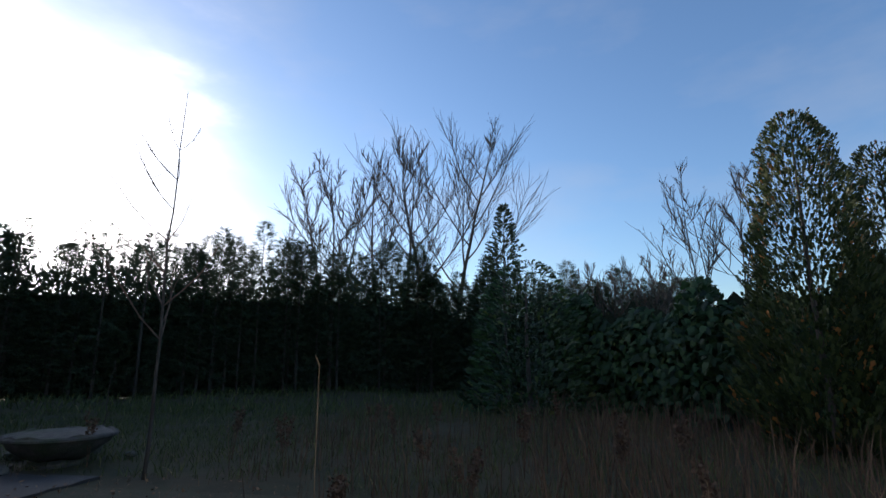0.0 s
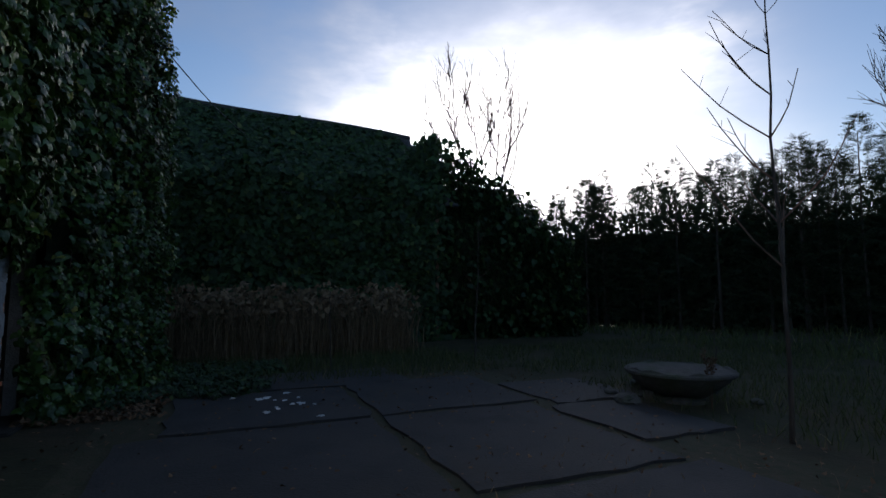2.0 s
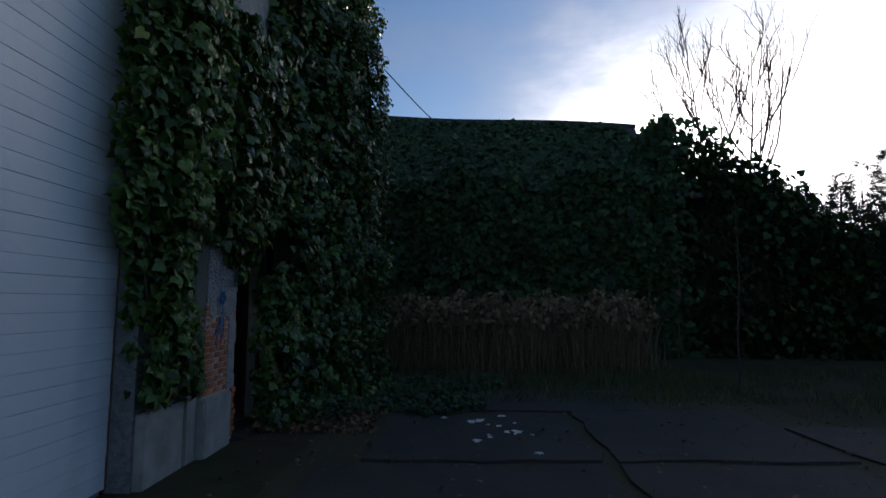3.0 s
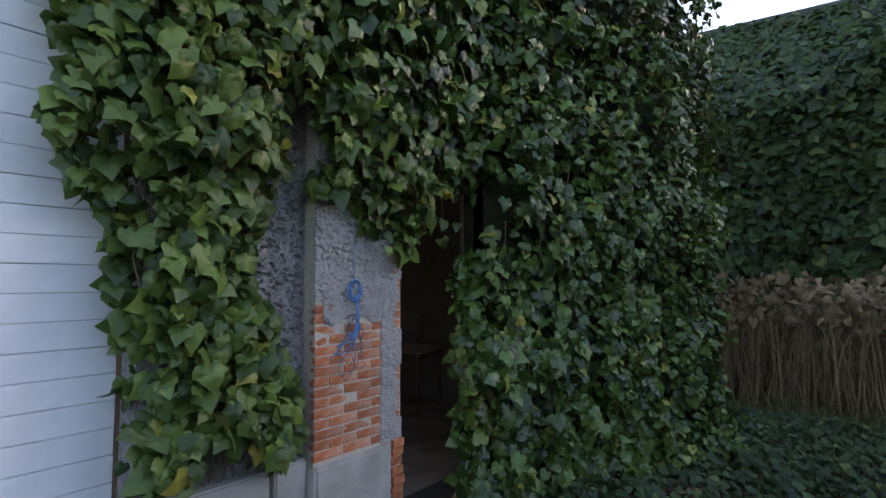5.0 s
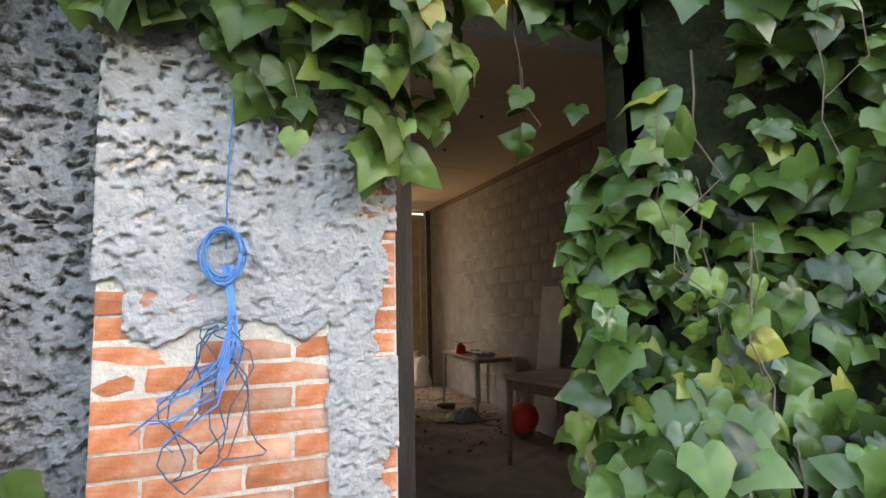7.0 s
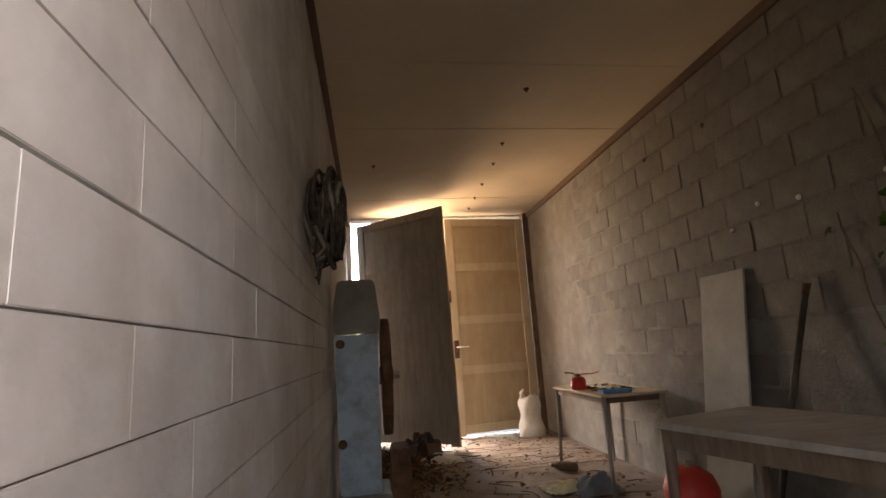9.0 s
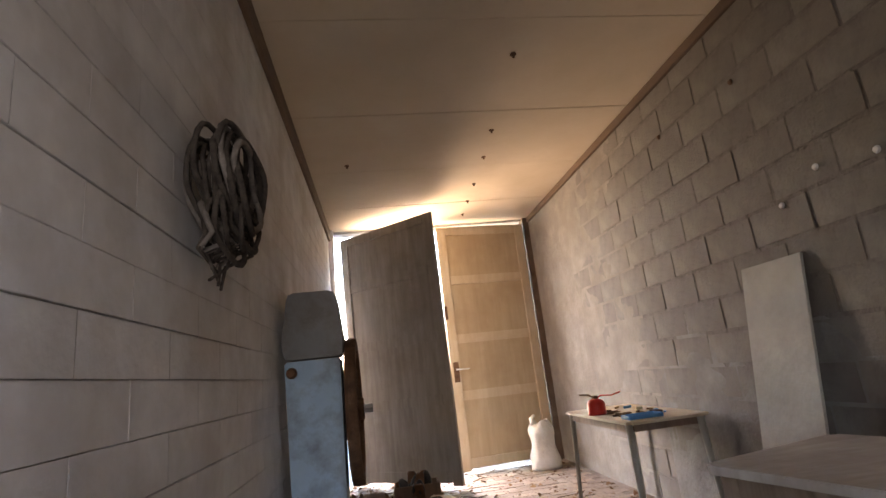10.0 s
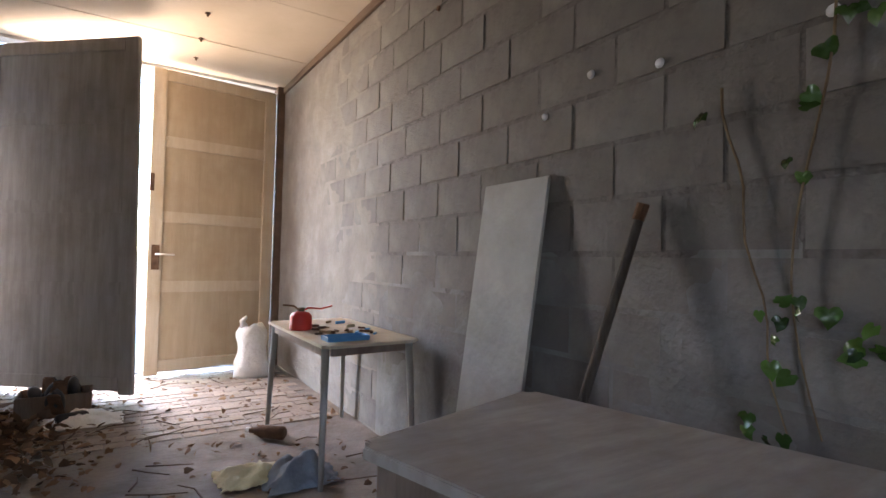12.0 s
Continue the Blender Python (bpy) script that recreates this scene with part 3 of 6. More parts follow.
def worn_brick(name, w, seed):
    """A brick with uneven, rubbed edges."""
    bm = bmesh.new()
    bmesh.ops.create_cube(bm, size=1)
    bmesh.ops.subdivide_edges(bm, edges=bm.edges[:], cuts=2, use_grid_fill=True)
    for q in bm.verts:
        c = sum(abs(k) > 0.49 for k in q.co)
        p = Vector(((q.co.x + 0.5) * w, (q.co.y + 0.5) * 0.055, (q.co.z + 0.5) * 0.0525))
        d = Vector((noise.noise(p * 31 + Vector((seed, 0, 0))), 0.6 * noise.noise(p * 40 + Vector((0, seed, 0))), noise.noise(p * 36 + Vector((0, 0, seed)))))
        q.co = p + d * 0.005 - Vector((math.copysign(0.0010, q.co.x), math.copysign(0.002, q.co.y), math.copysign(0.0010, q.co.z))) * (c > 1)
    me = bpy.data.meshes.new(name)
    bm.to_mesh(me)
    bm.free()
    me.materials.append(M_BRICK)
    return me


brick_long = [worn_brick("brick", 0.208, k) for k in range(5)]
brick_half = [worn_brick("brick_half", 0.098, 10 + k) for k in range(4)]
rb = random.Random(4)
for c in range(15):
    z = 0.572 + c * COURSE
    x = PIER_L + 0.004 if c % 2 else PIER_L + 0.004
    seq = ("half", "long", "long") if c % 2 else ("long", "long", "half")
    for kind_ in seq:
        if c >= 13 and x > PIER_L + 0.05:
            break
        w = 0.105 if kind_ == "half" else BRICK - 0.005
        ob = new("brick", rb.choice(brick_half if kind_ == "half" else brick_long))
        ob.location = (x, 0.004 + rb.uniform(-0.003, 0.003), z + rb.uniform(-0.002, 0.002))
        ob.rotation_euler = (0, rb.uniform(-0.012, 0.012), rb.uniform(-0.01, 0.01))
        hang(ob, pier)
        x += w
for c in range(-9, 30):
    z = 0.572 + c * COURSE
    ob = new("brick", rb.choice(brick_half))
    ob.location = (-0.104 + rb.uniform(-0.006, 0.004) + (0.02 if c < 0 else 0), 0.006 - (rb.uniform(0.0, 0.03) if c < 0 else 0), z)
    hang(ob, pier)

# wall over and beside the doorway, behind the ivy
wall("wall_lintel", M_RENDER, -0.002, 0.0, DOOR_H, DOOR_W, YF, HOUSE_TOP, label="house front over the doorway")
wall("wall_front_right", M_RENDER, DOOR_W, 0.0, -0.05, XR + 0.2, YF, HOUSE_TOP, label="house front smothered by ivy")
wall("wall_house_side", M_RENDER, XR, YF, H, XR + 0.2, D + 0.2, HOUSE_TOP, label="side wall of the house")
tagged(part("threshold", box(-0.02, -0.12, -0.05, DOOR_W, YF, 0.02, bev=0.015), M_CONC), "worn stone doorstep", "threshold", kind="structure")

# ---- the long room ----
left = wall("wall_left", M_PLASTER, XL - 0.2, 0.29, -0.05, XL - 0.012, D + 0.2, H + 0.2, label="bare slab wall of the long room")
part("jamb_face", box(-0.001, 0.283, 0.0, XL + 0.004, 0.2895, H), M_DARKP, left, "dark wooden door post")
rl = random.Random(9)
LP = 0.125
row = 0
while row * LP < H - 0.03:
    z0, z1 = max(row * LP - 0.025, 0), min((row + 1) * LP - 0.025, H)
    low, high = rl.choice((0.0006, 0.0016, 0.0024)), rl.choice((0.0004, 0.0012, 0.0026))
    y = 0.30
    while y < D - 0.02:
        y1 = y + (0.42 if y > 0.31 else (0.21 if row % 2 else 0.42))
        y1 = D if y1 > 4.2 else y1
        far = y > 3.0
        ob = part("slab", box(-0.014, y + 0.0003, z0 + (0.0003 if far else low), 0, y1 - 0.0003, z1 - (0.0004 if far else high), bev=0.0012), M_PLASTER, left)
        ob.location.x += XL + rl.uniform(-0.0004, 0.0004)
        y = y1
    row += 1
wall("trim_left_batten", M_BATTEN, XL + 0.003, 0.3, H - 0.15, XL + 0.03, D - 0.05, H - 0.004, label="brown wooden batten under the ceiling", bev=0.004)
wall("trim_right_batten", M_BATTEN, XR - 0.03, 0.3, H - 0.075, XR - 0.003, D - 0.02, H - 0.004, label="brown wooden batten under the ceiling", bev=0.004)
right = wall("wall_right", M_BLOCKJ, XR + 0.0022, 0.26, -0.05, XR + 0.2, D + 0.2, H, label="bare concrete block wall of the long room")
BH, BL = 0.205, 0.41
rr = random.Random(12)
row = 0
while row * BH < H - 0.05:
    y = 0.27 - (BL / 2 if row % 2 else 0)
    while y < D:
        y0, y1 = max(y, 0.27), min(y + BL, D + 0.1)
        if y1 - y0 > 0.05:
            z1 = min((row + 1) * BH, H - 0.01)
            ob = part("block", box(0, -(y1 - y0) / 2 + rr.uniform(0.001, 0.004), rr.uniform(0, 0.003), 0.05, (y1 - y0) / 2 - rr.uniform(0.001, 0.004), z1 - row * BH - rr.uniform(0.007, 0.012), bev=0.006), M_BLOCK)
            ob.location = (XR - rr.uniform(-0.0015, 0.0035), (y0 + y1) / 2, row * BH + 0.005)
            ob.rotation_euler = (rr.uniform(-0.005, 0.005), rr.uniform(-0.004, 0.004), rr.uniform(-0.002, 0.002))
            hang(ob, right)
        y += BL
    row += 1
# smooth old plaster over the far blocks and the foot of the wall
def plaster_coat(name, y0, y1, z0, z1, seed, fade, material):
    bm = bmesh.new()
    n, m = int((y1 - y0) / 0.03), int((z1 - z0) / 0.03)
    g = {}
    for j in range(m + 1):
        for i in range(n + 1):
            y, z = y0 + (y1 - y0) * i / n, z0 + (z1 - z0) * j / m
            g[i, j] = bm.verts.new((XR - 0.0065 + fade(y, z) + 0.004 * noise.noise(Vector((seed, y * 2.2, z * 2.2))) + 0.002 * noise.noise(Vector((seed, y * 9, z * 9))), y, z))
    for j in range(m):
        for i in range(n):
            y, z = y0 + (y1 - y0) * (i + .5) / n, z0 + (z1 - z0) * (j + .5) / m
            bm.faces.new((g[i, j], g[i, j + 1], g[i + 1, j + 1], g[i + 1, j]))
    tagged(part(name, bm, material, smooth=True), "worn plaster left on the block wall", "wall", kind="structure")


plaster_coat("wall_plaster_far", 4.0, D - 0.01, 0.0, H - 0.08, 3, lambda y, z: 0.0125 * min(max((6.7 - y) / 2.7, 0), 1), M_PLAST2)
plaster_coat("wall_plaster_low", 0.3, 4.9, 0.0, 1.5, 7, lambda y, z: 0.013 * min(max((z - 0.35) / 1.15, 0), 1), M_PLAST3)
floor = wall("floor", M_FLOOR, XL - 0.1, YF - 0.02, -0.08, XR + 0.1, D + 0.1, -0.003, label="dirty brick floor strewn with debris")
tagged(floor, category="floor")
bm = box(0, 0, 0, 0.208, 0.1, 0.02, bev=0.004)
fb = bpy.data.meshes.new("floor_brick")
bm.to_mesh(fb)
bm.free()
fb.materials.append(M_FBRICK)
rf = random.Random(3)
for j in range(20):
    for i in range(13):
        if XL + 0.03 + i * 0.215 + 0.21 > XR:
            continue
        ob = new("brick", fb)
        ob.location = (XL + 0.03 + i * 0.215 - (0.1 if j % 2 else 0) * (i > 0), 5.4 + j * 0.106, -0.017 + rf.uniform(-0.003, 0.003))
        ob.rotation_euler = (rf.uniform(-0.015, 0.015), rf.uniform(-0.012, 0.012), 0)
        hang(ob, floor)
# ceiling of wide boards
bm = None
for k in range(7):
    y0 = 0.26 + k * 1.06
    bm = box(XL - 0.1, y0 + 0.003, H + 0.002 * (k % 2), XR + 0.1, y0 + 1.057, H + 0.02, bev=0.002, bm=bm)
bm = box(XL - 0.2, 0.2, H + 0.024, XR + 0.2, D + 0.2, H + 0.1, bm=bm)
tagged(part("ceiling", bm, M_CEIL), "cream painted board ceiling with fixing holes", "ceiling", kind="structure")


def ceiling_bolt(y, x):
    b = thing("ceiling_hook", "small dark iron fixing in the board ceiling", "hook", (x, y, H), "ceiling fixings")
    part("plate", lathe([(0.0, 0), (0.02, 0), (0.022, -0.006), (0.0, -0.008)][::-1], (x, y, H + 0.001), 10), M_RUST, b)
    part("stub", lathe([(0.009, -0.026), (0.008, -0.004)], (x, y, H), 8), M_RUST, b)


for y, x in ((2.72, 1.6), (3.78, 1.65), (4.82, 1.73), (5.36, 1.77), (6.05, 1.80), (6.6, 1.82), (7.1, 1.84), (5.4, 0.5)):
    ceiling_bolt(y, x)

# end of the room: door frame, two tall leaves, daylight behind
wall("wall_end_top", M_RENDER, XL - 0.2, D + 0.02, H - 0.03, XR + 0.2, D + 0.2, HOUSE_TOP, label="house wall over the double door")
wall("trim_door_frame_right", M_BATTEN, XR - 0.09, D - 0.06, 0.0, XR - 0.004, D + 0.1, H - 0.004, label="dark wooden door post", bev=0.006)
wall("trim_door_frame_left", M_WHITE, XL + 0.002, D - 0.1, 0.0, XL + 0.06, D + 0.1, H - 0.004, label="pale painted door post", bev=0.006)


def panelled_leaf(name, label, w, h, m, hinge, yaw, panels, flip=1, lab_handle=True, mat_panel=None, lean=0.0, n_boards=4):
    """A tall framed door leaf, hinge edge at the origin, running along +x."""
    d = thing(name, label, "door", hinge)
    M = Matrix.Translation(hinge) @ Matrix.Rotation(radians(yaw), 4, 'Z') @ Matrix.Rotation(radians(lean), 4, 'Y')
    st = 0.12
    part("stile", box(0, -0.02, 0, st, 0.022, h, bev=0.005, m=M), m, d)
    part("stile", box(w - st, -0.02, 0, w, 0.022, h, bev=0.005, m=M), m, d)
    for k, (z0, z1) in enumerate(panels):
        part("rail", box(st + 0.001, -0.018, z0 - 0.11, w - st - 0.001, 0.02, z0, bev=0.004, m=M), m, d)
        n = n_boards
        pw = (w - 2 * st) / n
        for i in range(n):
            part("board", box(st + i * pw + 0.0002, -0.005, z0 - 0.01, st + (i + 1) * pw - 0.0002, 0.003, z1 + 0.01, bev=0.002, m=M), mat_panel or m, d)
    part("rail", box(st + 0.001, -0.018, h - 0.11, w - st - 0.001, 0.02, h, bev=0.004, m=M), m, d)
    return d, M


PANELS = [(0.14, 0.80), (0.91, 1.48), (1.59, 2.22), (2.33, 2.87)]
d1, M1 = panelled_leaf("door_1", "tall cream panelled door leaf standing almost shut", 1.20, 2.98, M_DOOR, (XR - 0.10, D - 0.03, 0.02), 186, PANELS, n_boards=3, mat_panel=M_DOORP)
lock = part("lock_plate", box(1.10, 0.022, 1.02, 1.17, 0.03, 1.26, bev=0.004, m=M1), M_RUST, d1, "rusty lock plate")
part("handle", tube([M1 @ Vector(p) for p in ((1.13, 0.03, 1.17), (1.13, 0.075, 1.17), (1.10, 0.08, 1.17), (0.98, 0.082, 1.168))], 0.011, 0.009, 8), M_SACK, d1, "pale lever handle", True)
part("latch", box(1.165, 0.0, 1.78, 1.203, 0.03, 1.95, bev=0.004, m=M1), M_RUST, d1)
d2, M2 = panelled_leaf("door_2", "tall door leaf swung into the room, coloured as shaded", 1.42, 2.93, M_DOORD, (XL + 0.19, D - 0.06, 0.02), -40, PANELS, lean=-1.0, n_boards=1)

# yard wall and paving seen through the gap
wall("ground_back_yard", M_CONC, -3.0, D + 0.2, -0.1, 7.0, 30, -0.015, label="pale paved yard behind the house")

# ---- ivy on the house ----


def ivy_left():
    P, N = [], []
    r = np.random.default_rng(21)
    while len(P) < 4300:
        x, z = r.uniform(-2.25, -0.55), r.uniform(0.66, 4.6)
        edge_r = -0.86 - 0.06 * math.sin(z * 5) + 0.10 * math.sin(z * 2.1 + 1) + (0.45 if z > 2.65 else (-0.10 if z > 1.5 else 0.0))
        edge_l = -1.61 - 0.12 * max(0, math.sin(z * 1.9 - 2.3)) - 0.22 * min(max((z - 1.9) / 0.3, 0), 1) - 0.14 * min(max((z - 2.5) / 0.4, 0), 1)
        low = 0.72 + 0.12 * math.sin(x * 9)
        if not (edge_l < x < edge_r) or z < low:
            continue
        t = r.uniform(0, 1)
        bulge = 0.09 + 0.15 * math.sin(max(0.05, (x - edge_l) / max(edge_r - edge_l, 0.1)) * math.pi) + (0.14 if z > 2.2 else 0)
        P.append((x, (0.10 if x > -1.6 else 0.24) - bulge * t - 0.02, z))
        N.append((0.0, -1.0, 0.35))
    return np.array(P), np.array(N)


def ivy_over():
    """The hanging fringe over the pier and the doorway."""
    P, N = [], []
    r = np.random.default_rng(22)
    while len(P) < 2600:
        x, z = r.uniform(-0.75, 1.1), r.uniform(1.75, 4.6)
        low = 1.93 - 0.12 * math.exp(-((x - 0.02) / 0.14) ** 2) + 0.10 * math.exp(-((x + 0.45) / 0.16) ** 2) + (0.38 if x > 0.15 else 0) + 0.04 * math.sin(x * 23)
        if x < -0.5:
            low += 0.16
        if z < low:
            continue
        t = r.uniform(0, 1)
        b = 0.30 * min(1, (z - low) / 0.45) + 0.08
        P.append((x, -b * t - 0.01, z))
        N.append((0.1, -1.0, 0.45))
    return np.array(P), np.array(N)


PLAN = [(0.42, 0.05), (0.44, -0.24), (0.85, -0.45), (1.6, -0.80), (2.4, -1.15), (3.0, -1.32), (3.45, -1.0), (3.6, 0.0)]


def along_plan(s):
    """Place and outward normal along the ivy's outline in plan."""
    seg = [math.dist(a, b) for a, b in zip(PLAN, PLAN[1:])]
    s *= sum(seg)
    for (a, b), l in zip(zip(PLAN, PLAN[1:]), seg):
        if s <= l or (a, b) == (PLAN[-2], PLAN[-1]):
            f = min(s / l, 1)
            d = ((b[0] - a[0]) / l, (b[1] - a[1]) / l)
            return a[0] + d[0] * l * f, a[1] + d[1] * l * f, d[1], -d[0]
        s -= l


def ivy_right(count=26000):
    P, N, Q = [], [], []
    r = np.random.default_rng(23)
    while len(P) < count:
        s, z = r.uniform(0, 1), 7.4 * r.uniform(0, 1) ** 1.35
        if s < 0.34 and r.uniform() < 0.45:
            continue
        hollow = noise.noise(Vector((s * 26, z * 3.4, 9)))
        if hollow < -0.18 and r.uniform() < 0.75:
            continue
        x, y, nx, ny = along_plan(s)
        lump = 0.16 * hollow + 0.24 * noise.noise(Vector((s * 9, z * 1.6, 1))) + 0.14 * noise.noise(Vector((s * 22, z * 3, 5)))
        if s < 0.16:
            open_side = 0.10 * math.sin(z * 3.1) + 0.05 * math.sin(z * 9)
            lump += open_side * 0.5
            if z > 1.8 and z < 2.6 and r.uniform() < (0.97 if s < 0.10 else 0.7):
                continue
        lump -= 0.05 * max(0, z - 3.5) ** 1.3
        if z < 0.5:
            lump += 0.25 * (0.5 - z)
        depth = -r.uniform(0, 1) ** 1.5 * 0.24 + (0.10 * r.uniform() if r.uniform() < 0.12 else 0)
        px, py = x + nx * (lump + depth), y + ny * (lump + depth)
        if px < 0.60 and -0.9 < py < 0.5 and px < 0.17 + 0.52 * (py + 0.74) + 0.10 * noise.noise(Vector((py * 7, z * 5, 2))):
            continue
        P.append((px, py, z + 0.02))
        N.append((nx, ny, 0.5))
        Q.append(s)
    return np.array(P), np.array(N), np.array(Q)


def plain(name, me, label, category, kind="", group=""):
    return tagged(new(name, me), label, category, group, kind)


def stems(paths, r0, r1):
    bm = bmesh.new()
    for p in paths:
        tube(p, r0, r1, 5, bm)
    return bm


ivy_l = thing("ivy_climber", "pale green ivy hanging over grey roughcast and white boards", "ivy", (-1.3, 0.1, 0.6))
P, N = ivy_left()
near = np.argsort(P[:, 1])
P, N = P[near], N[near]
size = rng.uniform(0.06, 0.135, len(P))
sel = (P[:, 2] < 2.9)
leaf_parts(ivy_l, P[sel], N[sel], size[sel], M_IVY_Y1, rng, 300)
keep = np.ones(len(P), bool)
keep[np.flatnonzero(sel)[:300]] = False
ob = new("foliage", leaves_mesh("foliage", P[keep], N[keep], size[keep], M_IVY_Y, rng, (FULL_V, FULL_F)))
tagged(hang(ob, ivy_l), kind="stuff")
rs_ = random.Random(5)
paths = []
for k in range(9):
    x = rs_.uniform(-1.55, -0.95)
    p = [(x, 0.09, 0.62)]
    while p[-1][2] < 3.6:
        p.append((p[-1][0] + rs_.uniform(-0.06, 0.06), 0.085 + rs_.uniform(-0.012, 0.01), p[-1][2] + rs_.uniform(0.12, 0.25)))
    paths.append(p)
part("stem", stems(paths, 0.008, 0.005), M_STEM, ivy_l)

ivy_o = thing("ivy_fringe", "glossy ivy hanging over the pier and doorway", "ivy", (0.1, 0.0, 2.3))
P, N = ivy_over()
size = rng.uniform(0.07, 0.15, len(P))
order = np.argsort(P[:, 2] + P[:, 1] * 1.5)
P, N = P[order], N[order]
leaf_parts(ivy_o, P, N, size, M_IVY_Y1, rng, 260)
ob = new("foliage", leaves_mesh("foliage", P[260:], N[260:], size[260:], M_IVY, rng, (FULL_V, FULL_F)))
tagged(hang(ob, ivy_o), kind="stuff")

ivy_r = thing("ivy_mass", "great mass of dark green ivy swallowing the house corner", "ivy", (1.8, -0.6, 0.0))
P, N, Q = ivy_right()
size = rng.uniform(0.055, 0.12, len(P)) * np.interp(Q, [0.1, 0.3, 0.5, 0.8], [1.2, 1.05, 0.74, 0.62])
first_ = np.flatnonzero((Q < 0.42) & (P[:, 2] < 2.7) & (P[:, 2] > 0.2))[:300]
leaf_parts(ivy_r, P[first_], N[first_], size[first_], M_IVY1, rng, 300)
keep = np.ones(len(P), bool)
keep[first_] = False
for sel, shape_ in ((keep & (Q < 0.42) & (P[:, 2] < 3.5), (FULL_V, FULL_F)), (keep & ~((Q < 0.42) & (P[:, 2] < 3.5)), (LEAF_V, LEAF_F))):
    ob = new("foliage", leaves_mesh("foliage", P[sel], N[sel], size[sel], M_IVY, rng, shape_))
    tagged(hang(ob, ivy_r), kind="stuff")
# dark sheet behind the leaves, standing in for the shade between them
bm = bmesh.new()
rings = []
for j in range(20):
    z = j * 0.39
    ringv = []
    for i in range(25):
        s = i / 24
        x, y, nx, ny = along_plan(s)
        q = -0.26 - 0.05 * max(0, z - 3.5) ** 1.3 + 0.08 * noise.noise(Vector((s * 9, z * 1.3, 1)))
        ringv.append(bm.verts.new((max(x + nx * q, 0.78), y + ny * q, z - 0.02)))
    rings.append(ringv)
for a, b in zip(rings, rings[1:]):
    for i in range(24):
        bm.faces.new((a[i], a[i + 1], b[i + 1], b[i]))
shade_backing = part("shade_backing", bm, M_BACK, ivy_r, "dark sheet for the shade behind the leaves", True)
paths = []
for k in range(16):
    s = rs_.uniform(0.0, 0.5)
    z = rs_.uniform(0.9, 2.6)
    p = []
    for q in range(7):
        x, y, nx, ny = along_plan(min(max(s + q * 0.004 * rs_.uniform(-1, 1), 0), 1))
        p.append((x + nx * (0.05 + 0.02 * math.sin(q)), y + ny * 0.06, z - q * 0.11))
    paths.append(p)
part("stem", stems(paths, 0.003, 0.0015), M_STEM, ivy_r)


def sprig(x, y, z, n, seed):
    """A thin dangling shoot with a few leaves."""
    r = random.Random(seed)
    t = thing("ivy_shoot", "thin ivy shoot dangling in the doorway", "ivy", (x, y, z), "dangling shoots")
    p = [(x, y, z)]
    for q in range(n):
        p.append((p[-1][0] + r.uniform(-0.02, 0.03), p[-1][1] + r.uniform(-0.02, 0.01), p[-1][2] - r.uniform(0.06, 0.1)))
    part("stem", tube(p, 0.0018, 0.001, 5), M_STEM, t)
    A = np.array(p[1:])
    leaf_parts(t, A, np.tile([-0.3, -1, 0.2], (len(A), 1)), np.random.default_rng(seed).uniform(0.05, 0.1, len(A)), M_IVY_Y1, np.random.default_rng(seed), len(A))


sprig(0.62, -0.34, 1.98, 8, 1)
sprig(0.66, -0.40, 1.72, 7, 2)
sprig(0.78, -0.45, 1.6, 9, 3)
sprig(0.38, -0.05, 2.12, 3, 4)
sprig(-0.30, -0.16, 1.98, 2, 6)

# blue twine hung on the pier
twine = thing("blue_twine", "hank of blue baler twine hung on the pier", "twine", (-0.42, -0.02, 1.55))
rt = random.Random(8)


def loop(cx, cz, rx, rz, y, tilt=0.0, wob=0.0, seed=0, n=26):
    r = random.Random(seed)
    ph = r.uniform(0, 6)
    return [(cx + rx * math.cos(a) + tilt * math.sin(a) + wob * math.sin(3 * a + ph), y + 0.006 * math.sin(2 * a + ph), cz + rz * math.sin(a) + wob * math.cos(2 * a + ph)) for a in [2 * math.pi * k / n for k in range(n + 1)]]


for k in range(7):
    bm = tube(loop(-0.43 + rt.uniform(-0.008, 0.008), 1.545 + rt.uniform(-0.006, 0.006), 0.045 + rt.uniform(-0.010, 0.008), 0.062 + rt.uniform(-0.01, 0.008), -0.022 - 0.003 * k, seed=k), 0.0026, sides=5)
    part("coil", bm, M_TWINE, twine, smooth=True)
for k in range(8):
    bm = tube([(-0.425 + rt.uniform(-0.012, 0.012), -0.026 - 0.002 * k, 1.52), (-0.418 + rt.uniform(-0.01, 0.01), -0.03, 1.46), (-0.412 + rt.uniform(-0.012, 0.012), -0.03, 1.39), (-0.40 + rt.uniform(-0.03, 0.03), -0.028, 1.31), (-0.45 + rt.uniform(-0.08, 0.06), -0.026, 1.25 + rt.uniform(-0.03, 0.03))], 0.0026, sides=5)
    part("strand", bm, M_TWINE, twine, smooth=True)
bm = bmesh.new()
tube([(-0.43, -0.012, 1.56), (-0.428, -0.01, 1.75), (-0.415, -0.012, 2.02)], 0.002, sides=5, bm=bm)
part("hanging_cord", bm, M_TWINE, twine, smooth=True)
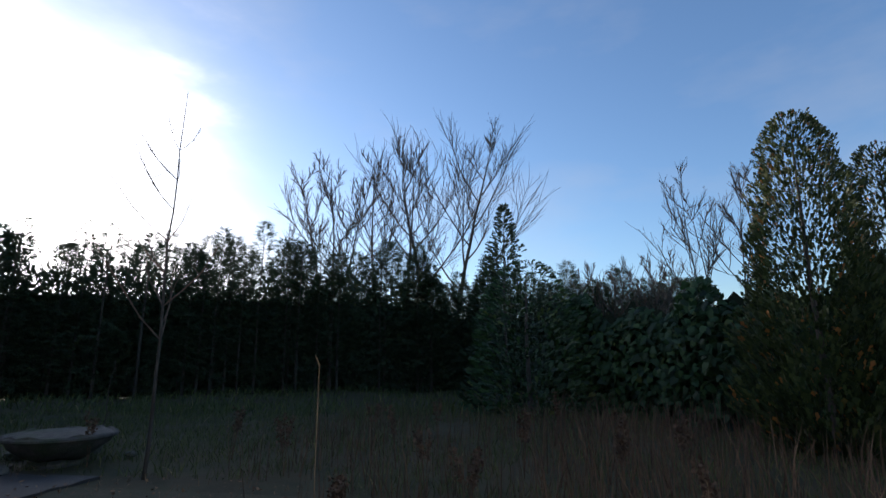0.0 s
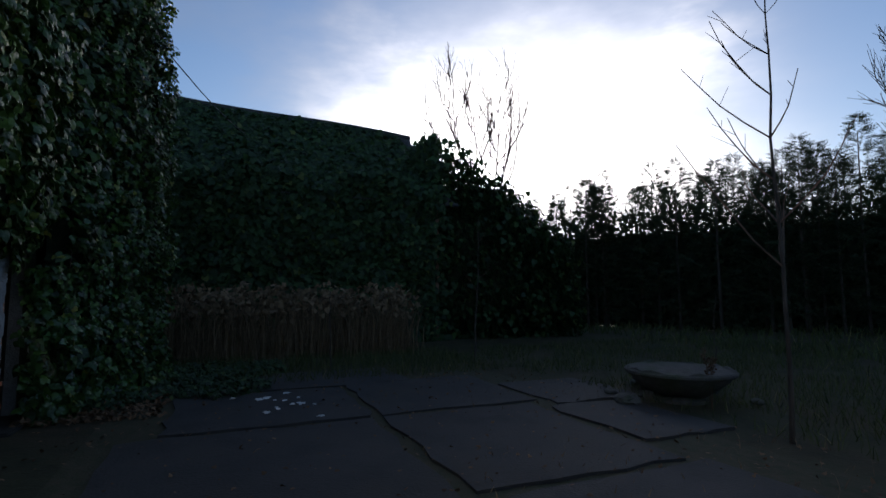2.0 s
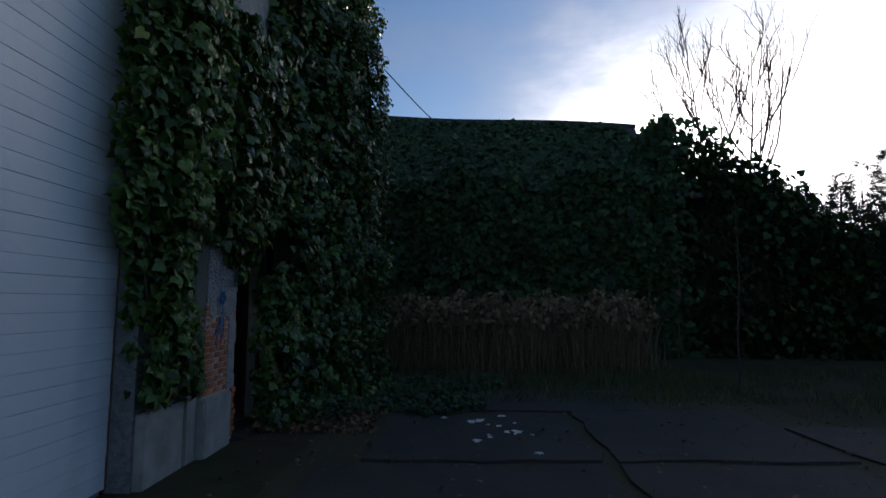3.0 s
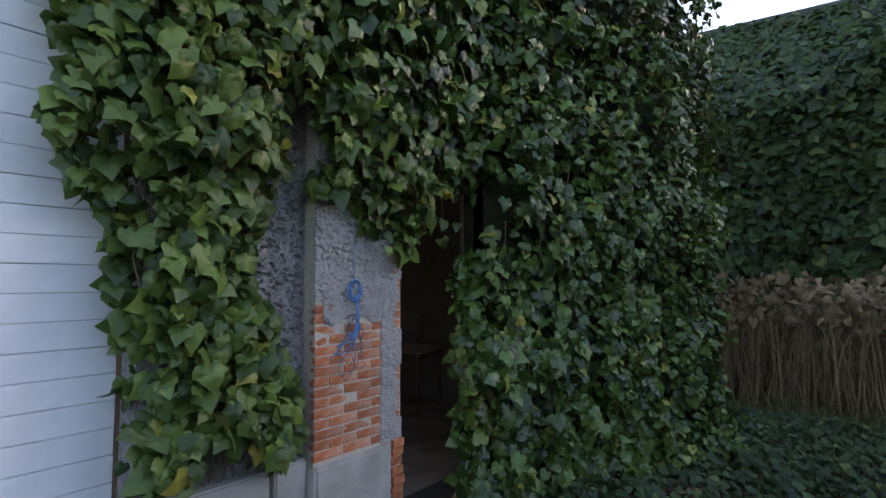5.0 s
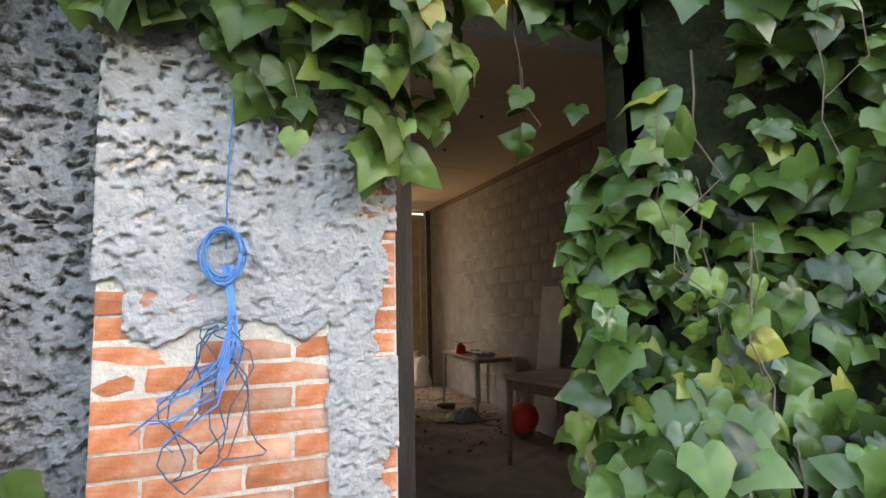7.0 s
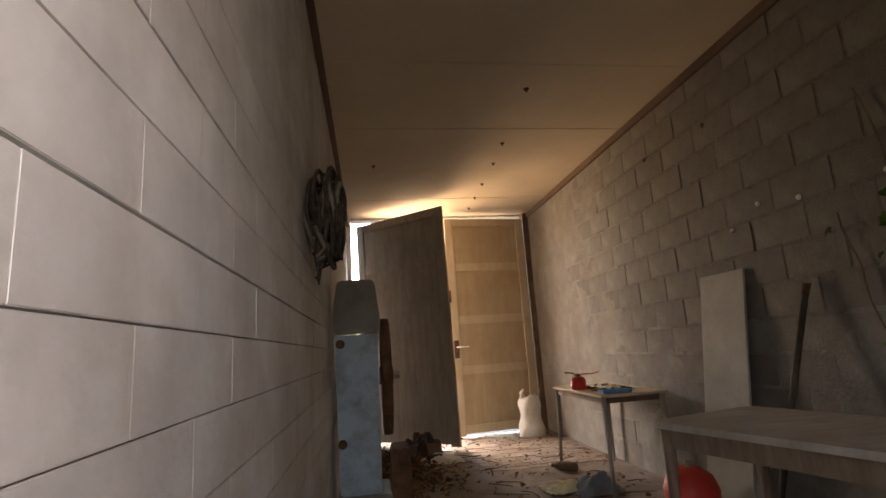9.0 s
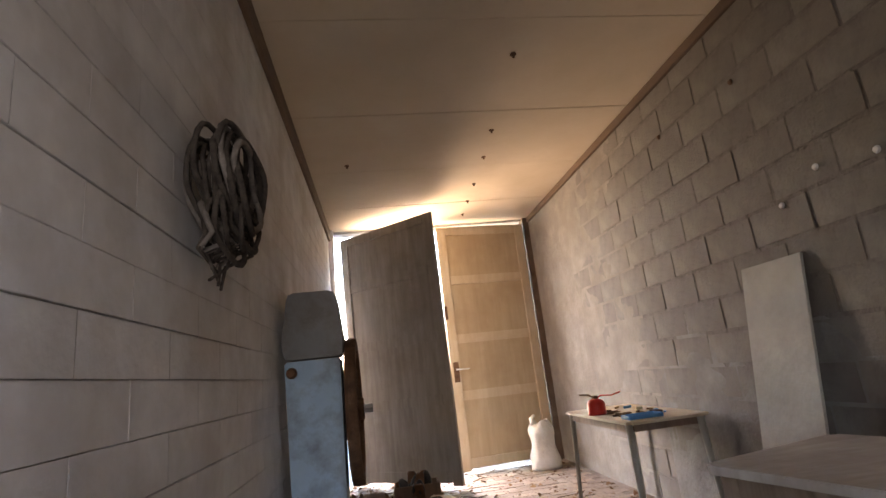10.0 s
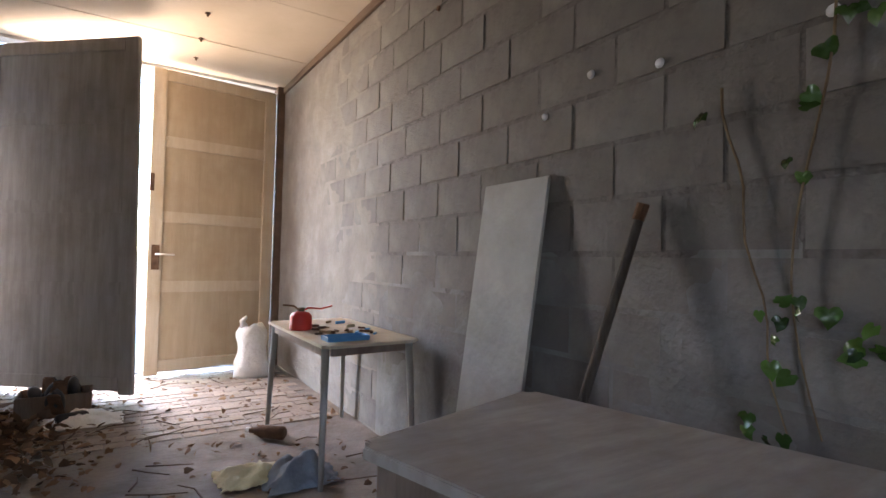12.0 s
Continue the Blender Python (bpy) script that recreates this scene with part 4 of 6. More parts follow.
for k in range(4):
    x0, x1, zb = -0.43 + rt.uniform(-0.02, 0.02), -0.45 + rt.uniform(-0.13, 0.13), 1.0 + rt.uniform(0.0, 0.22)
    w = rt.uniform(0.05, 0.13)
    p = []
    for j in range(25):
        a = 2 * math.pi * j / 24
        top = (1 + math.cos(a)) / 2
        p.append((x1 + (x0 - x1) * top + w * math.sin(a) * (1 - 0.45 * top) + 0.016 * math.sin(5 * a + k) + 0.02 * math.sin(3 * a + 2 * k), -0.022 - 0.003 * k, zb + (1.38 - zb) * top + 0.008 * math.cos(4 * a + k)))
    part("loose_loop", tube(p, 0.0018, sides=5), M_TWINED, twine, "loose dark blue loop", True)
for k in range(6):
    z0 = 1.33 - 0.02 * k
    p = [(-0.415, -0.032, z0 + 0.06), (-0.44, -0.034, z0 - 0.03), (-0.50 - 0.01 * k, -0.03, z0 - 0.085 + rt.uniform(-0.02, 0.02)), (-0.57 + rt.uniform(-0.05, 0.06), -0.026, z0 - 0.10 + rt.uniform(-0.04, 0.03))]
    part("loose_end", tube(p, 0.0026, 0.002, 5), M_TWINE, twine, smooth=True)

# ---- outbuilding smothered in ivy ----
OX = 8.2
shed = thing("outbuilding", "long low outbuilding overgrown with ivy under a dark tiled roof", "building", (OX + 2, -2.6, 0))
part("wall", box(OX, -8.6, -0.05, OX + 9.5, 1.4, 4.4), M_WALLB, shed)


def ridge_z(y):
    return 8.06 + 0.042 * (y + 9) + 0.04 * np.sin(y * 0.7)


# roof rows of tiles
tile_v, tile_f = [], []
for row in range(22):
    for col in range(37):
        f0 = row / 22
        y0 = -9.2 + col * 0.29 + (0.14 if row % 2 else 0)
        x0, z0 = OX - 0.25 + 5.05 * f0, 4.35 + (ridge_z(y0) - 4.35) * f0 + rs_.uniform(-0.01, 0.01)
        b = len(tile_v)
        w, l_, h_ = 0.28, 0.27, 0.2
        tile_v += [(x0, y0, z0 + 0.02), (x0, y0 + w, z0 + 0.02), (x0 + l_, y0 + w, z0 + h_ + 0.015), (x0 + l_, y0, z0 + h_ + 0.015), (x0, y0, z0 - 0.005), (x0, y0 + w, z0 - 0.005)]
        tile_f += [(b, b + 1, b + 2), (b, b + 2, b + 3), (b + 4, b + 5, b + 1), (b + 4, b + 1, b)]
ob = new("tiles", numpy_mesh("tiles", np.array(tile_v), np.array(tile_f), M_SLATE))
tagged(hang(ob, shed), kind="stuff")
bm = bmesh.new()
vs = [bm.verts.new(p) for p in ((OX - 0.2, -9.2, 4.30), (OX - 0.2, 1.5, 4.30), (OX + 4.8, 1.5, 8.40), (OX + 4.8, -9.2, 7.98), (OX + 9.8, -9.2, 4.2), (OX + 9.8, 1.5, 4.2))]
bm.faces.new((vs[0], vs[3], vs[2], vs[1]))
bm.faces.new((vs[3], vs[4], vs[5], vs[2]))
bm.faces.new((vs[0], vs[4], vs[3]))
bm.faces.new((vs[1], vs[2], vs[5]))
part("roof", bm, M_SLATE, shed)
part("ridge", tube([(OX + 4.8, -9.3 + k * 0.72, float(ridge_z(-9.3 + k * 0.72))) for k in range(16)], 0.11, sides=7), M_SLATE, shed)

ivy_s = thing("ivy_mass", "dark ivy covering the wall of the outbuilding", "ivy", (OX - 0.2, -3, 0))
r = np.random.default_rng(31)
n = 38000
y = np.where(r.uniform(0, 1, n) < 0.6, r.uniform(-14.2, -7.9, n), r.uniform(-8.7, 1.5, n))
z = 4.1 * r.uniform(0, 1, n)
out = np.array([0.35 + 0.22 * noise.noise(Vector((a * 0.9, b * 1.1, 3))) + 0.12 * noise.noise(Vector((a * 2.6, b * 2.8, 8))) for a, b in zip(y, z)])
lim = np.where(y < -8.3, 6.9 - 0.46 * np.maximum(-8.3 - y, 0) ** 1.2, 5.0 + 0.3 * np.sin(y * 1.7) + 0.15 * np.sin(y * 4.3))
z = z / 4.1 * lim
g = r.uniform(0, 0.93, 14000)
yr = r.uniform(-8.6, 1.5, 14000)
zr = 4.40 + (ridge_z(yr) - 4.35) * g + r.uniform(0.06, 0.30, 14000) * (1 - 0.6 * g)
P = np.stack([OX - out + r.uniform(0, 0.2, n) + np.where(y < -8.3, r.uniform(0, 3.0, n), 0), y, z], 1)
N = np.tile([-1.0, 0.0, 0.5], (n, 1))
N[y < -8.9] = (-0.5, -0.8, 0.4)
P = np.concatenate([P, np.stack([OX - 0.25 + 5.05 * g, yr, zr], 1)])
N = np.concatenate([N, np.tile([-0.8, 0.0, 0.6], (14000, 1))])
n = len(P)
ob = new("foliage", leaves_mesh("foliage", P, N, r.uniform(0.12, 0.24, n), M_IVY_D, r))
tagged(hang(ob, ivy_s), kind="stuff")
# dark lump inside the ivy, coloured as its shaded depth
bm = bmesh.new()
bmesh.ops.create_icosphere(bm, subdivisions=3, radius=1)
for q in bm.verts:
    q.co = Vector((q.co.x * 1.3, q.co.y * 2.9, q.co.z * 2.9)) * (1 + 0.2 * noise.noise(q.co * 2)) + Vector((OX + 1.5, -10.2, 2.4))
part("shade_backing", bm, M_BACK, ivy_s, smooth=True)

# ---- trees ----


def shoot(bm, start, d, length, r0, r1, n, rise, wob, rnd, sides=3):
    """One curved branch; gives back its points."""
    p, d = [Vector(start)], Vector(d).normalized()
    for k in range(n):
        d = (d + Vector((rnd.uniform(-wob, wob), rnd.uniform(-wob, wob), rise + rnd.uniform(-wob, wob) * 0.5))).normalized()
        p.append(p[-1] + d * length / n)
    tube(p, r0, r1, sides, bm)
    return p


def along(p, f):
    k = min(int(f * (len(p) - 1)), len(p) - 2)
    return p[k].lerp(p[k + 1], f * (len(p) - 1) - k), (p[k + 1] - p[k]).normalized()


def bare_tree(at, height, label, seed, stems_=1, r=0.2, reach=3.0, fork=0.3, limbs=9, branches=8, twigs=6, name="tree", lean=0.16, twig_r=0.010, rise=0.10):
    """A winter tree: leaders that carry rising limbs, branches on these, and fine twigs."""
    rnd = random.Random(seed)
    t = thing(name, label, "tree", at)
    bm, bl, bc = bmesh.new(), bmesh.new(), bmesh.new()
    for s in range(stems_):
        a0 = 6.283 * s / stems_ + rnd.uniform(-0.4, 0.4)
        out = Vector((math.cos(a0), math.sin(a0), 0)) * (lean if stems_ > 1 else 0.03)
        leader = shoot(bm, Vector(at) + out * 0.8 + Vector((0, 0, -0.1)), out + Vector((0, 0, 1)), height * rnd.uniform(0.86, 1.0), r, r * 0.12, 9, 0.05, 0.07, rnd, 7)
        for k in range(limbs):
            g = (k + rnd.uniform(0.2, 0.8)) / limbs
            q, d = along(leader, fork + (0.97 - fork) * g)
            a = a0 + 2.4 * k + rnd.uniform(-0.5, 0.5)
            side = Vector((math.cos(a), math.sin(a), 0.15 + 0.35 * g))
            ln = reach * (1.12 - g) ** 0.65 * rnd.uniform(0.8, 1.15)
            limb = shoot(bl, q, side + d * 0.55, ln, r * (0.42 - 0.28 * g), 0.014, 7, rise, 0.13, rnd, 5)
            for b in range(branches):
                q2, d2 = along(limb, 0.22 + 0.76 * (b + rnd.random()) / branches)
                sd = Vector((rnd.uniform(-1, 1), rnd.uniform(-1, 1), rnd.uniform(-0.1, 0.9)))
                br = shoot(bl, q2, d2 * 0.8 + sd * 0.75, ln * rnd.uniform(0.28, 0.55), max(r * 0.10, twig_r * 1.5), twig_r, 5, rise * 0.7, 0.18, rnd, 4)
                for w in range(twigs):
                    q3, d3 = along(br, 0.15 + 0.85 * (w + rnd.random()) / twigs * 0.98)
                    sd = Vector((rnd.uniform(-1, 1), rnd.uniform(-1, 1), rnd.uniform(-0.3, 0.8)))
                    shoot(bc, q3, d3 * 0.9 + sd * 0.5, ln * rnd.uniform(0.14, 0.32), twig_r, twig_r * 0.6, 3, rise * 0.4, 0.2, rnd)
    part("trunk", bm, M_BARK, t, smooth=True)
    tagged(part("limb_work", bl, M_BARK, t, "bare rising limbs"), kind="stuff")
    part("crown", bc, M_TWIG, t, "fine winter twigs")
    return t


def sapling(at, height, seed, r=0.028, n=16):
    """A thin young tree: one straight stem and long side shoots that rise."""
    rnd = random.Random(seed)
    t = thing("sapling", "thin bare young tree with rising shoots", "tree", at, "saplings")
    pts = [Vector(at) + Vector((0, 0, -0.1))]
    for k in range(12):
        pts.append(pts[-1] + Vector((rnd.uniform(-0.03, 0.03), rnd.uniform(-0.03, 0.03), height / 12)))
    part("trunk", tube(pts, r, 0.004, 7), M_BARK, t, smooth=True)
    bm = bmesh.new()
    for k in range(n):
        f = 0.30 + 0.65 * (k + rnd.random()) / max(n, 1) * 0.98
        i = int(f * 12)
        a = rnd.uniform(0, 6.28)
        ln = height * 0.36 * (1.12 - f) * rnd.uniform(0.7, 1.25)
        d = Vector((math.cos(a), math.sin(a), 0.6))
        p = [pts[i]]
        for q in range(4):
            d = (d + Vector((rnd.uniform(-.2, .2), rnd.uniform(-.2, .2), 0.22))).normalized()
            p.append(p[-1] + d * ln / 4)
        tube(p, r * 0.6 * (1.15 - f), 0.004, 4, bm)
        for q in (2, 3):
            tube([p[q], p[q] + Vector((rnd.uniform(-1, 1), rnd.uniform(-1, 1), 0.8)) * ln * 0.18], 0.004, 0.003, 3, bm)
    part("crown", bm, M_TWIG, t, "bare shoots")


def conifer(at, height, radius, seed, n=900, mat_l=None, label="dark conifer in a tall hedge", group="hedge conifers", size=(0.25, 0.5), shape=None, name="conifer", jag=0.25, upright=0.5):
    r = np.random.default_rng(seed)
    t = thing(name, label, "tree", at, group)
    part("trunk", tube([Vector(at) + Vector((0, 0, -0.1)), Vector(at) + Vector((0.05, 0, height * 0.5)), Vector(at) + Vector((0, 0, height * 0.93))], radius * 0.05, 0.015, 6), M_BARK, t)
    f = r.uniform(0, 1, n) ** (0.6 if group == "hedge conifers" else 1.1)
    a = r.uniform(0, 2 * np.pi, n)
    prof = (1 - f) ** 0.75 if shape is None else shape(f)
    whorl = 1 + jag * np.sin(f * 42 + 2 * np.sin(a * 3 + seed)) + jag * np.sin(a * 5 + seed + f * 9)
    rad = radius * prof * whorl * r.uniform(0.55, 1.0, n) ** 0.5
    P = np.stack([at[0] + rad * np.cos(a), at[1] + rad * np.sin(a), at[2] + 0.05 + f * height], 1)
    N = np.stack([np.cos(a), np.sin(a), np.full(n, 0.6)], 1)
    V, F = (SPRAY_V, SPRAY_F) if group == "hedge conifers" else (TUFT_V, TUFT_F)
    s_, t_, n_ = leaf_frames(P, N, r, 0.5, (0, 0, 1), 0.4)
    t_ = unit(np.stack([np.cos(a), np.sin(a), np.full(n, upright)], 1) + r.normal(0, 0.25, P.shape))
    s_ = unit(np.cross(t_, n_))
    n_ = np.cross(s_, t_)
    sz = (r.uniform(*size, n) * (1.15 - 0.6 * f))[:, None, None]
    verts = P[:, None, :] + sz * (V[None, :, 0:1] * s_[:, None, :] + V[None, :, 1:2] * t_[:, None, :] + V[None, :, 2:3] * n_[:, None, :])
    tris = F[None] + (np.arange(n) * len(V))[:, None, None]
    ob = new("crown", numpy_mesh("crown", verts.reshape(-1, 3), tris.reshape(-1, 3), mat_l or M_CONIF))
    tagged(hang(ob, t), kind="stuff")
    return t


def from_view(t_eye, yaw, dist, z=0.0):
    return (t_eye[0] + math.sin(radians(-yaw)) * dist, t_eye[1] + math.cos(radians(yaw)) * dist, z)


# row of conifers along the far side of the lawn
EYE0 = (-7.8, -1.7)
rnd = random.Random(2)
hedge_line = [(20.0, -16.0), (-19.0, -34.0)]
n_h = 128
for k in range(n_h):
    f = k / (n_h - 1)
    x = hedge_line[0][0] + (hedge_line[1][0] - hedge_line[0][0]) * f + rnd.uniform(-0.5, 0.5)
    y = hedge_line[0][1] + (hedge_line[1][1] - hedge_line[0][1]) * f + rnd.uniform(-1.2, 1.2)
    h = 6.7 + rnd.uniform(-0.9, 1.3) * rnd.random() + 0.3 * math.sin(k * 0.37) + (0.0 if f < 0.6 else -0.9)
    conifer((x, y, 0), h, rnd.uniform(1.1, 1.6), 100 + k, 900, size=(0.30, 0.75), upright=0.22, jag=0.34)
# brush under them, backed by a dark sheet for its shade
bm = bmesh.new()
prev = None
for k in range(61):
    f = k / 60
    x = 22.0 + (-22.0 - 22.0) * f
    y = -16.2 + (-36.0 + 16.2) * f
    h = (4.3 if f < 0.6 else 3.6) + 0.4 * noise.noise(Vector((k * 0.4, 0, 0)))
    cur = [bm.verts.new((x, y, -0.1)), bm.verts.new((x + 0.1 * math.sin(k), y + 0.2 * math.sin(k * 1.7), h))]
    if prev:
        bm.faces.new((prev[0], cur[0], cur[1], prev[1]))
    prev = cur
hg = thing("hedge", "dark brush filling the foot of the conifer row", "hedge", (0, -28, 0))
part("shade_backing", bm, M_BACK, hg)
r = np.random.default_rng(55)
n = 15000
f = r.uniform(0, 1, n)
P = np.stack([21.5 - 43.5 * f, -15.9 - 19.6 * f + r.uniform(0, 0.9, n), r.uniform(0, 1, n) * (5.3 - 0.8 * (f > 0.6) + 0.5 * np.sin(f * 150) * np.sin(f * 61) + r.uniform(-0.6, 0.6, n))], 1)
ob = new("foliage", leaves_mesh("foliage", P, np.tile([-0.2, 1.0, 0.4], (n, 1)), r.uniform(0.25, 0.55, n), M_CONIF, r, (TUFT_V, TUFT_F)))
tagged(hang(ob, hg), kind="stuff")

E0, E5, E15 = (-8.51, -1.14), (-8.185, -1.46), (-7.4, -1.9)
bare_tree(from_view(E0, -170.8, 31), 16.7, "large bare birch with fine hanging twigs", 11, 2, 0.19, 6.4, 0.28, 12, 9, 8, twig_r=0.012)
bare_tree(from_view(E0, -158.7, 31), 14.2, "bare spreading tree beside the birch", 14, 3, 0.12, 4.2, 0.35, 8, 7, 6, twig_r=0.014)
bare_tree(from_view(E0, -165.2, 31), 15.4, "slender bare tree beside the birch", 19, 2, 0.12, 3.8, 0.35, 9, 7, 6, twig_r=0.014)
bare_tree(from_view(E15, -118.2, 19.5), 9.7, "bare many-stemmed tree behind the outbuilding", 23, 4, 0.07, 3.3, 0.50, 9, 6, 5, lean=0.15, twig_r=0.006, rise=0.2)
bare_tree(from_view(E0, -200.2, 17), 8.0, "bare rounded shrub above the hedge", 29, 5, 0.04, 2.0, 0.40, 7, 6, 6, name="shrub", lean=0.2, twig_r=0.007)
bare_tree(from_view(E0, -187.7, 30), 7.6, "distant thicket of bare grey twigs", 31, 5, 0.04, 2.0, 0.4, 6, 6, 5, name="shrub", lean=0.3, twig_r=0.011)
bare_tree(from_view(E0, -193.2, 28), 7.0, "distant thicket of bare grey twigs", 37, 5, 0.04, 2.0, 0.4, 6, 6, 5, name="shrub", lean=0.3, twig_r=0.011)
conifer(from_view(E0, -177.9, 20), 7.6, 1.3, 301, 2400, label="dark pointed spruce on the lawn edge", group="", size=(0.2, 0.42))
conifer(from_view(E0, -180.2, 15.5), 4.4, 1.75, 302, 2600, M_IVY_D, "rounded dark evergreen bush", "", (0.18, 0.32), lambda f: np.sqrt(np.clip(1 - (f * 1.0) ** 2.4, 0, 1)) * 0.95 + 0.02, "bush", 0.06, 0.4)
conifer(from_view(E0, -207.2, 10.5), 5.7, 1.30, 303, 13000, M_YEW, "tall sunlit evergreen with golden tips", "", (0.09, 0.20), lambda f: np.clip(1.08 - f, 0, 1) ** 0.55 * np.clip(0.55 + f * 4, 0, 1), "evergreen", 0.12, 1.2)
conifer(from_view(E0, -213.2, 11.0), 5.0, 1.1, 304, 8000, M_YEW, "tall sunlit evergreen with golden tips", "", (0.09, 0.20), lambda f: np.clip(1.08 - f, 0, 1) ** 0.55 * np.clip(0.55 + f * 4, 0, 1), "evergreen", 0.12, 1.2)


def hedge(a, b, height, label, seed, n=5000, mat_l=M_IVY_D, depth=0.8, size=(0.14, 0.28)):
    r = np.random.default_rng(seed)
    t = thing("hedge", label, "hedge", (a[0], a[1], 0))
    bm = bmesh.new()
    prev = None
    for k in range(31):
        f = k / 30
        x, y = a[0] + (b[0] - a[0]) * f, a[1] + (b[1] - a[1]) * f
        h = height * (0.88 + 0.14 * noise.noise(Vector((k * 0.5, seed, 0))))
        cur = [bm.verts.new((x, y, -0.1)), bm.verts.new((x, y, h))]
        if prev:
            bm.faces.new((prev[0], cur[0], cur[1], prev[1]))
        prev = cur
    # dark upright strip: shade inside the hedge put into colour
    part("shade_backing", bm, M_BACK, t)
    f = r.uniform(0, 1, n)
    u = np.array([b[0] - a[0], b[1] - a[1]])
    nrm = np.array([-u[1], u[0]]) / np.linalg.norm(u)
    if nrm @ (np.array([-5, -2]) - np.array(a)) < 0:
        nrm = -nrm
    top = height * (0.92 + 0.2 * np.sin(f * 21 + seed) * np.sin(f * 8))
    z = r.uniform(0, 1, n) ** 0.8 * top
    o = r.uniform(-0.1, depth, n) * (1 - (z / top) ** 3 * 0.7)
    P = np.stack([a[0] + u[0] * f + nrm[0] * o, a[1] + u[1] * f + nrm[1] * o, z], 1)
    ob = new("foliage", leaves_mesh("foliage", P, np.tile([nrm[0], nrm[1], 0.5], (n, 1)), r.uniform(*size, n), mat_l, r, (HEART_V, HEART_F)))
    tagged(hang(ob, t), kind="stuff")


hedge(from_view(E0, -182.7, 17)[:2], from_view(E0, -210.7, 13)[:2], 3.2, "dark evergreen hedge along the garden side", 61)
hedge(from_view(E0, -208.7, 12)[:2], from_view(E0, -268.7, 13)[:2], 3.4, "dark evergreen hedge along the garden side", 62)

# young trees and dead weeds on the lawn
sapling((-3.5, -7.5, 0), 5.6, 41)
sapling((3.1, -7.25, 0), 3.3, 42, 0.022, 3)
sapling((2.9, -4.1, 0), 2.0, 43, 0.014, 0)
sapling((-0.9, -9.6, 0), 1.6, 44, 0.014, 0)


def dock_plant(x, y, h, seed):
    """A dead dock: a few stiff stems clad in brown seeds."""
    q = random.Random(seed)
    t = thing("dock_plant", "dead brown dock plant standing in the lawn", "weed", (x, y, 0), "dead docks")
    g = np.random.default_rng(seed)
    for k in range(q.randint(2, 4)):
        a, l_ = q.uniform(0, 6.28), q.uniform(0.03, 0.16)
        p = [Vector((x, y, -0.05)), Vector((x + 0.4 * l_ * math.cos(a), y + 0.4 * l_ * math.sin(a), h * 0.5)), Vector((x + l_ * math.cos(a), y + l_ * math.sin(a), h * q.uniform(0.8, 1.0)))]
        part("stem", tube(p, 0.007, 0.003, 5), M_STALK, t)
        f = g.uniform(0.35, 1.0, 70)
        A = np.array(p[1])[None] * (1 - (f[:, None] - 0.35) / 0.65) + np.array(p[2])[None] * (f[:, None] - 0.35) / 0.65
        A = A + g.normal(0, 0.022, A.shape)
        ob = new("seed_head", leaves_mesh("seed_head", A, g.normal(0, 1, A.shape), g.uniform(0.02, 0.05, 70), M_STALK, g, (HEART_V, HEART_F), 0.6, (0, 0, 1), 0.5))
        tagged(hang(ob, t), kind="stuff")


for i, (x, y, h) in enumerate([(-3.9, -8.9, 0.85), (-4.5, -9.4, 0.65), (-5.7, -10.5, 0.8), (-2.1, -8.1, 0.8), (-5.2, -8.0, 0.7), (-6.6, -8.6, 0.9), (-7.3, -7.2, 0.8), (-8.4, -8.3, 0.9),
                               (-7.9, -6.1, 0.75), (-9.4, -6.8, 0.95), (-6.9, -10.4, 0.85), (-9.0, -10.2, 1.0), (-10.3, -7.8, 0.9), (-6.9, -5.4, 0.6), (-9.8, -5.2, 0.8)]):
    dock_plant(x, y, h, 400 + i)


def tall_weed(x, y, h, seed):
    rnd = random.Random(seed)
    t = thing("dead_weed", "single tall dead weed stalk", "weed", (x, y, 0), "tall stalks")
    p = [Vector((x, y, -0.03))]
    for k in range(7):
        p.append(p[-1] + Vector((rnd.uniform(-0.012, 0.012), rnd.uniform(-0.012, 0.012), h / 7)))
    part("stem", tube(p, 0.0016, 0.0011, 5), M_STRAW, t)
    part("tip", tube([p[-1], p[-1] + Vector((0.01, 0, 0.02))], 0.002, 0.001, 5), M_STRAW, t)
    part("twig", tube([p[4], p[4] + Vector((0.03, 0.01, 0.09))], 0.0012, 0.0006, 4), M_STRAW, t)


tall_weed(-8.06, -2.05, 1.52, 1)
tall_weed(-9.25, -3.6, 1.0, 2)


